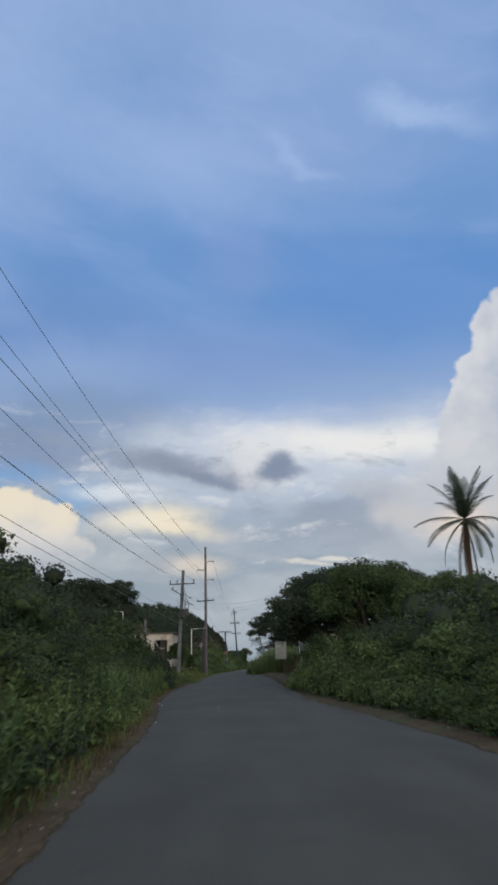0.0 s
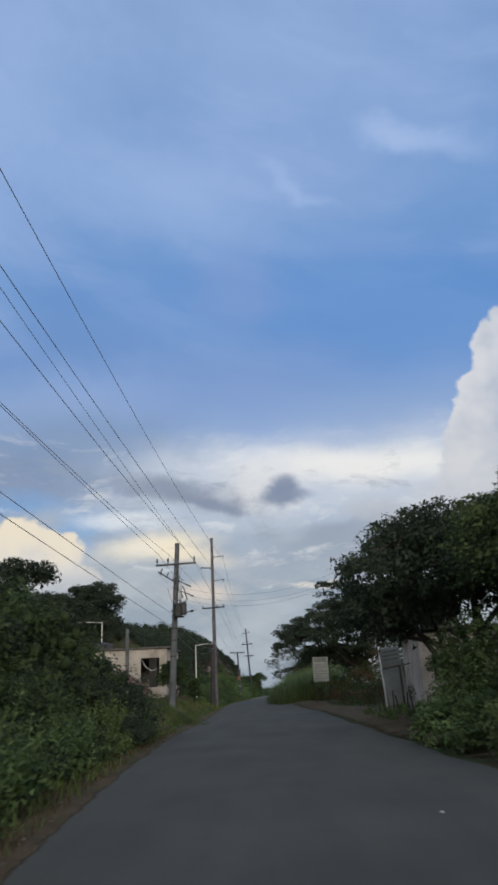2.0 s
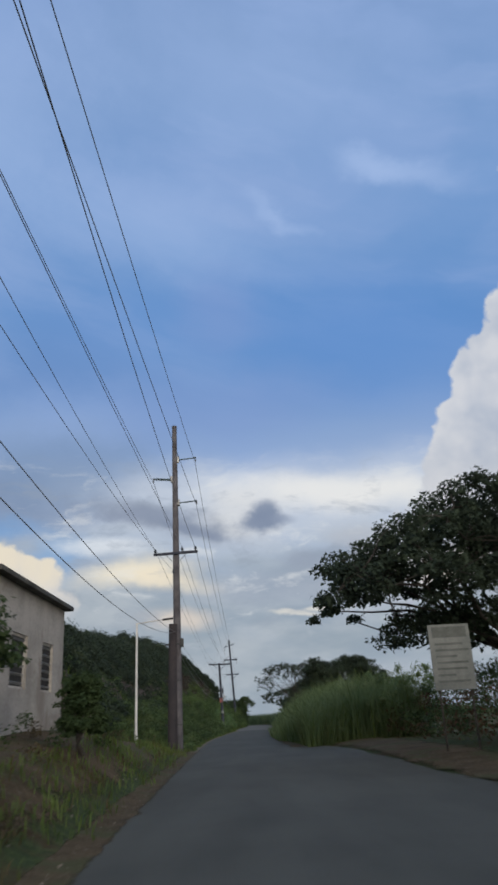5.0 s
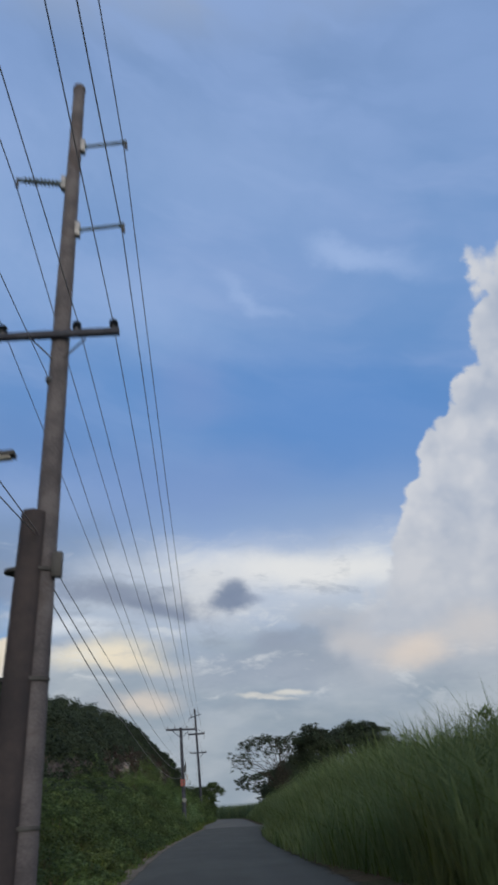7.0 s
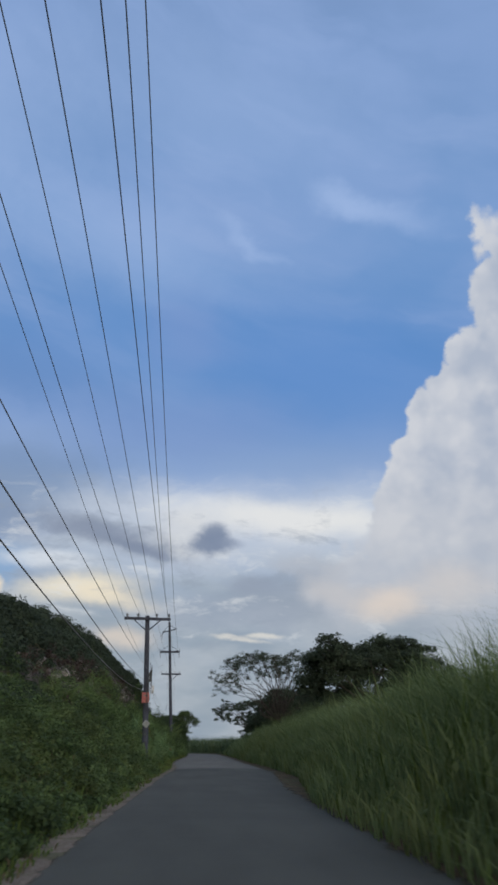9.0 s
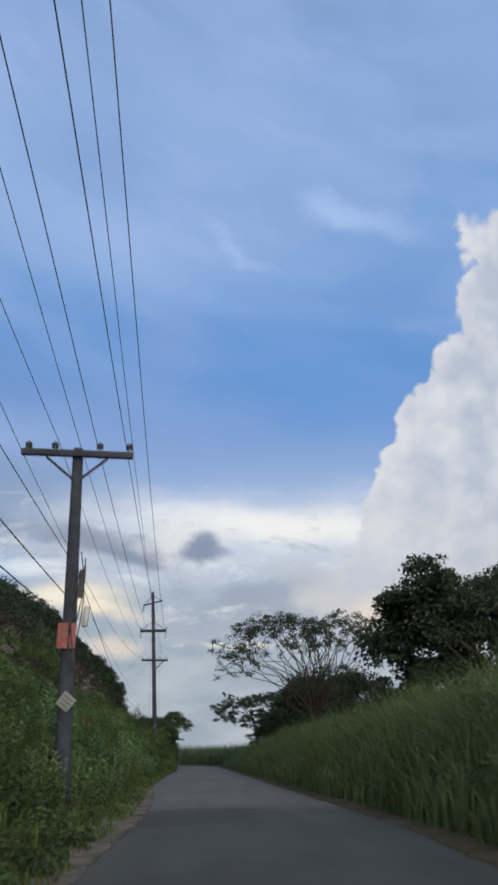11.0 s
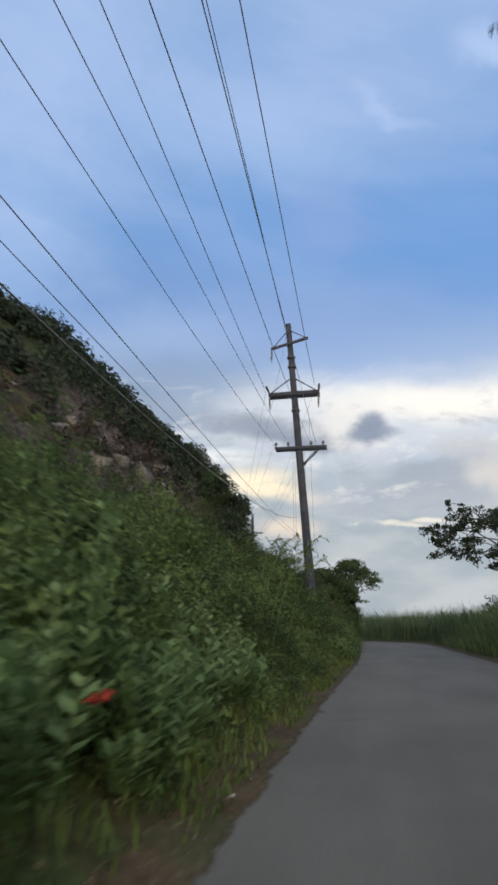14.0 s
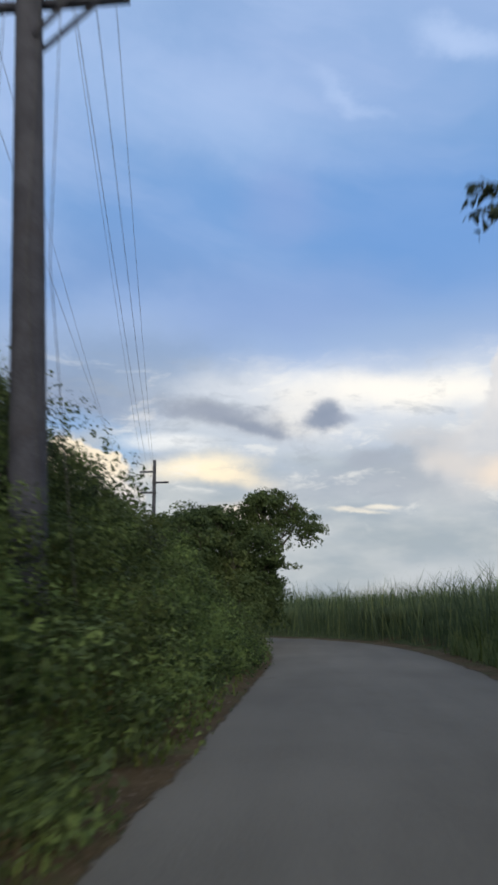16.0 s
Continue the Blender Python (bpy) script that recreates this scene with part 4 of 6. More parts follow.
    stuff("red_blossoms", leafy("red_blossoms", R, np.stack([x, y, z], 1), np.full((11, 3), 0.045), 13, 0.035, [BLOOM], inner=0.2), "small red blossoms among the bank shrubs", "flowers")
    c, r = scatter(R, 90, 150, 196, 1.3, 5.5, -1, lift([1.2, 2.0, 5.5], [0.9, 1.7, 2.0]), 0.7, 0.9, 0.5)
    stuff("bank_bushes", leafy("bank_bushes", R, c, r, 330, 0.08, [LEAF_BANK, LEAF_MID], core=0.0, inner=0.35), "rounded green bushes standing out of the bank", "bushes")
    c, r = scatter(R, 260, 203, 230, 0.1, 1.9, -1, lift([0.1, 0.5, 1.9], [0.45, 1.1, 2.0]), 0.42)
    stuff("corner_shrubs", leafy("corner_shrubs", R, c, r, 150, 0.075, [LEAF_MID, LEAF_BANK], core=0.0, inner=0.2), "green shrubs overhanging the edge of the road before the bend", "bushes")
    x, y = R.uniform(-8.9, -8.0, 110), R.uniform(174.2, 178.2, 110)
    rr = 0.14 + 0.18 * R.random((110, 3))
    stuff("dead_creeper", leafy("dead_creeper", R, np.stack([x, y, height(x, y) + 0.1 + 0.6 * R.random(110)], 1), rr, 60, 0.06, [DEAD], core=0.0, inner=0.1), "brown dead creeper hanging over the green bank", "creeper")
    stuff("roadside_stalks", stalks("stalks", R, 225, 2, 49, 0.5, 2.2, 0.95, LEAF_GREEN, 0.85), "pale upright leafy weeds before the thicket", "weeds")
    c, r = scatter(R, 75, 53, 97, 1.2, 5.5, -1, lift([0, 4], [0.25, 0.5]), 0.3)
    stuff("yard_weeds", leafy("yard_weeds", R, c, r, 90, 0.06, [LEAF_MID, DRY], core=0.0, inner=0.1), "low patches of green weeds on the trodden earth", "weeds")
    # grass on both verges
    x, y, d = along(R, 20000, -5, 236, 0.0, 1.6, -1, 0.7)
    ok = (wavy(x, y, 2.2, 4.0) > -0.3 + 0.3 * (d < 0.3) - 0.6 * (y > 97))
    b = np.stack([x, y, height(x, y) - 0.02], 1)[ok]
    stuff("verge_grass", blades("verge_grass", R, b, 0.27, [GRASS, DRY], 0.018, 0.9), "short green and dry grass along the road's edge", "grass")
    x, y, d = along(R, 30000, 50, 152, 0.6, 7.0, -1)
    ok = ((y > 97) & (R.random(len(y)) < 0.6)) | ((y <= 97) & (wavy(x, y, 1.5, 2.0) > 0.5))
    b = np.stack([x, y, height(x, y) - 0.02], 1)[ok]
    tall = np.where(b[:, 1] > 97, 0.55, 0.3)
    stuff("bank_grass", blades("bank_grass", R, b, tall, [GRASS, DRY], 0.024, 0.8), "rough green grass on the roadside bank", "grass")
    x, y, d = along(R, 34000, 150, 230, 0.5, 6.5, -1)
    b = np.stack([x, y, height(x, y) - 0.02], 1)
    tall = np.interp(d, [0.6, 1.6, 6.5], [0.35, 0.85, 1.2])
    stuff("bank_tall_grass", blades("bank_tall_grass", R, b, tall, [GRASS, DRY], 0.012, 1.1), "tall green grass growing through the bank shrubs", "grass")
    x, y, d = along(R, 46000, 44, 76, 0.7, 5.0, -1)
    ok = wavy(x, y, 1.7, 7.0) + 0.5 * wavy(x, y, 0.6, 1.0) > 0.05
    b = np.stack([x, y, height(x, y) - 0.02], 1)[ok]
    stuff("yard_grass", blades("yard_grass", R, b, 0.15, [DRY, GRASS], 0.014, 1.6), "thin straw-coloured grass on the trodden earth slope", "grass")
    n = 46
    c = np.concatenate([np.stack([R.normal(-6.55, 0.4, n), R.normal(58.6, 1.3, n)], 1), np.stack([R.normal(-8.6, 0.7, n), R.normal(61.5, 1.6, n)], 1)])
    c = np.column_stack([c, height(c[:, 0], c[:, 1]) + 0.06])
    stuff("green_tufts", leafy("green_tufts", R, c, np.tile([[0.32, 0.32, 0.22]], (len(c), 1)), 150, 0.06, [LEAF_MID, LEAF_GREEN], core=0.0, inner=0.1, width=0.4), "two low patches of fresh green growth on the bare slope", "weeds")
    # right side, first stretch
    c, r = scatter(R, 1000, -2, 41.5, 0.6, 5.5, 1, lift([0.4, 1.0, 2.2, 4, 6], [0.35, 0.9, 2.0, 3.0, 3.6], [-6, 6, 14, 50], [0.5, 0.55, 0.75, 1.0]), 0.5)
    stuff("right_thicket", leafy("right_thicket", R, c, r, 145, 0.09, [LEAF_MID, LEAF_GREEN], inner=0.3, core=0.4), "dense green thicket on the verge below taller trees", "bushes")
    c, r = scatter(R, 300, 20, 44, 3.5, 12, 1, lift([3, 6, 12], [2.6, 4.0, 4.0], [20, 30, 54], [0.7, 1, 1]), 0.9)
    stuff("right_thicket_behind", leafy("right_back", R, c, r, 130, 0.18, [LEAF_DARK, LEAF_MID]), "dark shrubs behind the verge thicket", "bushes")
    c, r = scatter(R, 560, 58, 97, 3.4, 11, 1, lift([3.2, 4.4, 6, 11], [0.6, 1.8, 3.0, 4.2], [60, 66, 74, 80, 90, 97], [0.6, 0.9, 0.7, 1.1, 0.9, 1.1]), 0.6)
    stuff("scrub_by_sign", leafy("scrub_sign", R, c, r, 110, 0.11, [LEAF_MID, DEAD], core=0.0, inner=0.15), "brownish green scrub beneath the spreading tree", "bushes")
    # tall grass wall on the right
    x, y, d = along(R, 68000, 96.5, 226, 0.3, 5.5, 1, 0.8)
    near = (y < 142) & (R.random(len(y)) < 0.2)
    d = np.where(near, R.uniform(-1.2, 0.6, len(y)) * np.interp(y, [103, 108, 130, 142], [0.4, 1, 1, 0]) , d)
    k = np.argmin(np.abs(LINE[None, :, 1] - y[near][:, None]), 1)
    q = LINE[k] + SIDE[k] * (HALF[k] + d[near])[:, None]
    x[near], y[near] = q[:, 0], q[:, 1] + R.random(near.sum()) - 0.5
    b = np.stack([x, y, height(x, y) - 0.05], 1)
    d = d + 1.2 * (y < 136)
    d = np.where(y < 101.5, np.maximum(d, 2.4), d)
    hgt = np.where(y < 108, np.interp(d, [0.3, 2.2, 3.2, 5.5], [2.0, 2.6, 3.0, 3.4]), np.interp(d, [0.3, 1.2, 3, 5.5], [0.9, 2.1, 3.5, 4.2])) * np.interp(y, [96, 104, 118, 135, 150, 185, 203, 226], [0.9, 0.9, 0.9, 0.93, 0.93, 0.88, 0.72, 0.66]) * (1 + 0.16 * wavy(x, y, 1.2, 2.0))
    stuff("tall_grass", blades("tall_grass", R, b, hgt, [CANE, GRASS], 0.03, 0.8), "tall green elephant grass growing along the road", "grass")
    c, r = scatter(R, 1300, 96, 226, 0.9, 6.0, 1, lift([0.8, 2, 3.5, 6.5], [1.0, 2.1, 3.0, 3.3], [96, 185, 203, 226], [1, 1, 0.75, 0.7]), 0.5)
    stuff("grass_thicket", leafy("grass_hearts", R, c, r, 70, 0.34, [CANE], width=0.16, core=0.3, droop=0.5, inner=0.2), "green undergrowth between the tall grass stems", "grass")
    c, r = scatter(R, 420, 150, 232, 4.0, 12, 1, lift([4, 6, 12], [2.2, 2.8, 3.2]), 0.8)
    stuff("undergrowth", leafy("undergrowth", R, c, r, 100, 0.22, [LEAF_DARK, LEAF_MID], core=0.35, inner=0.2), "dark undergrowth below the trees behind the tall grass", "bushes")
    # flowering reed stems above the grass
    x, y, d = along(R, 26, 137, 147, 3.2, 5.0, 1)
    b = np.stack([x, y, height(x, y)], 1)
    stuff("reed_plumes", blades("reeds", R, b, 5.0, [CANE], 0.04, 0.7), "thin green reed stems standing above the tall grass", "reeds")
    # cane field beyond the bend
    n = 80000
    x, y = R.uniform(-40, 45, n), R.uniform(222, 280, n)
    d, s = off_road(x, y)
    ok = (s > 0) & (d > 0.7) & (y < 280 - R.random(n) * 25)
    b = np.stack([x, y, height(x, y) - 0.05], 1)[ok]
    stuff("cane_field", blades("cane", R, b, 2.6, [FIELD, CANE], 0.028, 0.9), "field of tall green sugar cane beyond the bend", "cane")
    x, y = R.uniform(-30, 45, 900), R.uniform(224, 275, 900)
    d, s = off_road(x, y)
    ok = (s > 0) & (d > 1.4)
    c = np.stack([x, y, height(x, y) + 0.9], 1)[ok]
    stuff("cane_hearts", leafy("cane_hearts", R, c, np.full(c.shape, 0.8), 40, 0.3, [FIELD], width=0.15), "dense lower leaves of the cane field", "cane")
    x, y, d = along(R, 1900, 182, 212, 0.2, 1.7, -1)
    ok = wavy(x, y, 1.6, 5.0) > -0.1
    b = np.stack([x, y, height(x, y) - 0.02], 1)[ok]
    stuff("dry_grass", blades("dry_grass", R, b, 0.3, [GRASS, DRY, GRASS], 0.014, 1.1), "tufts of dry brown grass at the foot of the bank", "grass")
    x, y, d = along(R, 9000, -4, 52, 0.0, 0.9, -1, 0.8)
    ok = wavy(x, y, 1.3, 9.0) > -0.35
    b = np.stack([x, y, np.maximum(height(x, y), 0)], 1)[ok]
    stuff("dead_verge_grass", blades("dead_verge_grass", R, b, 0.16, [DRY, GRASS], 0.012, 1.4), "flattened straw-coloured grass between the road and the thicket", "grass")
    c, r = scatter(R, 50, 40.5, 43.6, 1.5, 3.0, 1, lift([1.4, 1.8, 3.0], [1.9, 2.6, 3.0]), 0.42)
    stuff("verge_shrubs", leafy("verge_shrubs", R, c, r, 170, 0.09, [LEAF_MID, LEAF_GREEN], inner=0.3, core=0.3), "tall leafy shrubs ending the thicket before the shed", "bushes")
    # broken asphalt and earth thrown up where the old surface begins
    n = 90
    c = np.stack([R.uniform(-7.1, -6.4, n), R.normal(157.6, 1.1, n), R.uniform(0.005, 0.025, n)], 1)
    cv, cf = cores(R, c, (0.008 + 0.03 * R.random((n, 1)) ** 3) * np.array([[1.2, 1, 0.5]]), 1.0)
    stuff("road_rubble", mesh_of("rubble", cv, [(cf, 0)], [GRAVEL]), "pale broken rubble at the ragged edge of the asphalt", "rubble")
    n = 60
    c = np.stack([R.uniform(-7.6, -7.0, n), R.uniform(163.0, 164.2, n), R.uniform(0.02, 0.05, n)], 1)
    stuff("fallen_leaves", leafy("fallen_leaves", R, c, np.tile([[0.14, 0.14, 0.05]], (n, 1)), 40, 0.04, [DEAD], core=0.0, inner=0.0), "heap of dead brown leaves on the verge", "leaves")
    # shoots arching out over the road's edge
    vs = []
    for tx, ty, tz, bx in ((-6.62, 193.3, 3.25, -7.9), (-6.95, 193.5, 3.0, -8.0), (-6.5, 193.2, 2.75, -7.6), (-7.2, 194.2, 3.4, -8.3), (-6.8, 192.6, 2.6, -7.8), (-7.5, 193.0, 3.2, -8.2), (-7.1, 192.2, 2.9, -8.1)):
        g = float(height(bx, ty)[0])
        t = np.linspace(0, 1, 30)[:, None]
        q = np.array([bx, ty + 0.3, g]) * (1 - t) + np.array([tx, ty, tz]) * t + np.array([0, 0, 0.9]) * np.sin(math.pi * t) * (1 - 0.35 * t)
        w = np.array([0.009, 0, 0])
        vs += [np.stack([a - w, a + w, b + w * 0.8, b - w * 0.8]) for a, b in zip(q, q[1:])]
        # side sprigs, and small paired leaves along stem and sprigs
        runs = [(q[8:], 0.055)]
        for k in R.integers(9, 29, 19):
            o = unit(np.array([[R.normal(0.3, 0.5), R.normal(0, 0.7), R.normal(0.1, 0.5)]]))[0] * R.uniform(0.16, 0.34)
            u = np.linspace(0, 1, 10)[:, None]
            run = q[k] + o * u - np.array([0, 0, 0.08]) * u ** 2
            vs += [np.stack([c - w * 0.5, c + w * 0.5, d + w * 0.4, d - w * 0.4]) for c, d in zip(run, run[1:])]
            runs.append((run, 0.042))
        for run, size in runs:
            for c in run:
                for sgn in (-1, 1):
                    o = np.array([R.normal(0.2, 0.4), sgn * 0.8, R.normal(-0.1, 0.4)])
                    o = o / np.linalg.norm(o) * R.uniform(0.8, 1.5) * size
                    e = np.array([o[1], -o[0], 0.3 * o[2]]) * 0.3
                    vs.append(np.stack([c, c + o * 0.5 + e, c + o, c + o * 0.5 - e]))
    v = np.concatenate(vs)
    stuff("arching_shoots", mesh_of("arching_shoots", v, [(np.arange(len(v)).reshape(-1, 4), 0)], [LEAF_BANK]), "thin leafy shoots arching out from the bank", "shoots")
    # rocks at the foot of the hill face
    x, y, d = along(R, 130, 152, 206, 6.0, 8.2, -1)
    rr = (0.1 + 0.26 * R.random((130, 1)) ** 2) * (0.55 + 0.9 * R.random((130, 3)))
    cv, cf = cores(R, np.stack([x, y, height(x, y) + 0.03], 1), rr, 1.2)
    stuff("hillside_rocks", mesh_of("rocks", cv, [(cf, 0)], [ROCK]), "pale broken rocks at the foot of the hill face", "rocks")
    c, r = scatter(R, 90, 42, 56.5, 1.6, 4.2, 1, lift([1.6, 2.4, 4.2], [0.25, 0.5, 0.6], [42, 44, 52, 57], [1.4, 1.0, 0.8, 0.6]), 0.22)
    stuff("shed_weeds", leafy("shed_weeds", R, c, r, 80, 0.08, [LEAF_GREEN, LEAF_MID], core=0.0, inner=0.1), "low green weeds before the shed", "weeds")
    x, y, d = along(R, 9000, 97, 216, -0.05, 0.55, -1)
    ok = wavy(x, y, 0.9, 3.0) > -0.15
    b = np.stack([x, y, np.maximum(height(x, y), 0)], 1)[ok]
    stuff("edge_grass", blades("edge_grass", R, b, 0.13, [GRASS, DRY], 0.02, 1.4), "thin short grass creeping over the asphalt's edge", "grass")
    # loose stones
    x, y, d = along(R, 2000, 0, 230, -0.08, 0.8, -1)
    c = np.stack([x, y, np.maximum(height(x, y), 0) + 0.012], 1)
    rr = (0.006 + 0.02 * R.random((len(c), 1)) ** 2) * np.array([[1, 1, 0.6]])
    cv, cf = cores(R, c, rr, 1.0)
    stuff("verge_gravel", mesh_of("gravel", cv, [(cf, 0)], [GRAVEL]), "pale pebbles scattered on the soil verge", "gravel")


def limb(bm, a, b, r0, r1, rng, bend=0.12, n=5, seg=6):
    a, b = Vector(a), Vector(b)
    L = (b - a).length
    off = [Vector(rng.normal(0, bend * L / 3, 3)) if 0 < i < n else Vector() for i in range(n + 1)]
    pts = [a.lerp(b, i / n) + off[i] + Vector((0, 0, math.sin(math.pi * i / n) * L * 0.08)) for i in range(n + 1)]
    tube(bm, pts, [r0 + (r1 - r0) * i / n for i in range(n + 1)], seg)
    return pts


def tree(name, place, label, seed, crowns, trunk=0.22, fork=0.35, clumps=60, clump=0.8, per=110, leaf=0.16, mat=None, core=0.5, limbs=12, flat=0.7, width=0.8, thick=0.5, category="tree", low=-0.6):
    """A tree: crowns are (dx, dy, z, rx, ry, rz) round its foot; limbs reach into them from a forked trunk."""
    rng = np.random.default_rng(seed)
    z0 = float(height(place[0], place[1])[0]) - 0.1
    top = thing(name, (place[0], place[1], z0), label, category)
    bm = bmesh.new()
    zf = fork * (max(c[2] for c in crowns) - z0)
    base = Vector((0, 0, 0))
    mid = Vector((rng.normal(0, 0.15), rng.normal(0, 0.15), zf))
    tube(bm, [base - Vector((0, 0, 0.2)), base + Vector((0, 0, 0.25)), base.lerp(mid, 0.5) + Vector((0.08, 0.05, 0)), mid], [trunk * 1.5, trunk * 1.1, trunk * 0.95, trunk * 0.85], 10)
    cs, tips, thin = [], [], []
    for cx, cy, cz, rx, ry, rz in crowns:
        share = max(int(clumps * rx * ry * rz / sum(c[3] * c[4] * c[5] for c in crowns)), 5)
        d = unit(rng.normal(size=(share, 3)))
        d[:, 2] = np.where(d[:, 2] < -0.35, -d[:, 2], d[:, 2])
        rad = (0.45 + 0.55 * rng.random((share, 1)) ** 0.5)
        pts = np.array([cx, cy, cz - z0]) + d * rad * np.array([rx, ry, rz]) * 0.9
        cs.append(pts)
        thin.append(np.full((share, 1), min(1.0, 1.5 * rz)))
        for j in range(max(int(limbs * share / clumps), 2)):
            tips.append(pts[j])
    cs = np.concatenate(cs)
    hubs = []
    for p in tips:
        k = mid.lerp(Vector(p), 0.02)
        hubs += limb(bm, k, p, trunk * thick, trunk * 0.09, rng)[2:]
    hub = np.array([h[:] for h in hubs])
    for p in cs:
        q = hub[np.argmin(np.linalg.norm(hub - p, axis=1))]
        if np.linalg.norm(q - p) > 0.15:
            limb(bm, q, p, trunk * 0.12, trunk * 0.04, rng, 0.15, 3, 3)
    part("trunk", bm, BARK, top, "grey-brown trunk and limbs")
    r = clump * (0.6 + 0.85 * rng.random((len(cs), 3))) * np.array([[1.1, 1.1, flat]]) * np.concatenate(thin)
    v = [leaf_tris(rng, cs, r, per, leaf, low, width, 0.2, 0.1)]
    if core:
        # shaded inner twigs and leaves, smaller towards the middle of each crown
        deep = [np.array([c[0], c[1], c[2] - z0]) + rng.uniform(-0.55, 0.55, (max(int(6 * c[3] * c[5]), 8), 3)) * np.array(c[3:6]) for c in crowns if c[5] > 0.5]
        deep = np.concatenate(deep)
        v.append(leaf_tris(rng, deep, np.full((len(deep), 3), clump * 1.2), int(90 * core) + 30, leaf * 1.25, low, 0.8, 0.1, 0.0))
    v = np.concatenate(v)
    part("crown", mesh_of("crown", v, [(np.arange(len(v)).reshape(-1, 3), 0)], [mat or LEAF_DARK]), None, top, "dark green leaves" if (mat or LEAF_DARK) is LEAF_DARK else "")
    return top


def palm(place, tall, seed):
    rng = np.random.default_rng(seed)
    top = thing("coconut_palm", place, "tall coconut palm with straight fanned fronds and a brown hanging skirt", "palm tree")
    bm = bmesh.new()
    pts = [(0.25 * math.sin(i / 12 * 2.0), 0.1 * i / 12, tall * i / 12) for i in range(13)]
    tube(bm, pts, [0.22 - 0.09 * i / 12 + (0.06 if i == 0 else 0) for i in range(13)], 9)
    part("trunk", bm, BARK, top, "slender ringed grey trunk")
    head = Vector(pts[-1])
    # (rise at the base, how fast it arches, length): upright spears, spreading fronds, hanging dead ones
    tiers = ((1.45, 0.02, 3.4), (1.2, 0.035, 3.6), (0.8, 0.05, 3.6), (0.35, 0.06, 3.4), (-0.1, 0.08, 3.3), (-0.7, 0.08, 3.3))
    for k in range(30):
        up, arch, L = tiers[k % 6]
        dead = k >= 25
        if dead:
            up, arch, L = -1.25, 0.04, 3.6 + rng.random()
        up, L = up + rng.normal(0, 0.09), L * (0.92 + 0.16 * rng.random())
        a = k * 2.4 + rng.normal(0, 0.2)
        d = Vector((math.cos(a), math.sin(a), 0))
        p, e, spine = head + Vector((0, 0, -0.25 if dead else 0.0)), up, []
        for i in range(11):
            spine.append(p.copy())
            p = p + (d * math.cos(e) + Vector((0, 0, math.sin(e)))) * (L / 10)
            e = max(e - arch - 0.008 * i, -1.5)
        bm = bmesh.new()
        tube(bm, spine, [0.035 - 0.003 * i for i in range(11)], 4)
        side = d.cross(Vector((0, 0, 1)))
        for i in range(3, 62):
            t = i / 62 * 10
            j = min(int(t), 9)
            q = spine[j].lerp(spine[j + 1], t - j)
            w = 0.62 * math.sin(math.pi * min(0.16 + i / 62 * 0.84, 1.0)) ** 0.6 * (0.8 + 0.4 * rng.random()) * (0.6 if dead else 1.0)
            ax = (spine[j + 1] - spine[j]).normalized()
            for s in (-1, 1):
                tip = q + (side * s * 0.75 + ax * 0.85 + Vector((0, 0, -0.3 + rng.normal(0, 0.12)))).normalized() * w
                vs = [bm.verts.new(v) for v in (q - ax * 0.018, q + ax * 0.018, (q + tip) / 2 + ax * 0.024, tip, (q + tip) / 2 - ax * 0.02)]
                bm.faces.new(vs)
        if dead:
            part("dead_frond", bm, DEAD, top, "brown withered frond", soft=False)
        else:
            part("frond", bm, LEAF_DARK, top, soft=False)
    for k in range(5):
        bm = bmesh.new()
        bmesh.ops.create_uvsphere(bm, u_segments=8, v_segments=6, radius=0.13)
        part("coconut", bm, LEAF_MID, top, at=pose(head.x + 0.2 * math.cos(k * 1.3), head.y + 0.2 * math.sin(k * 1.3), head.z - 0.25))
    return top


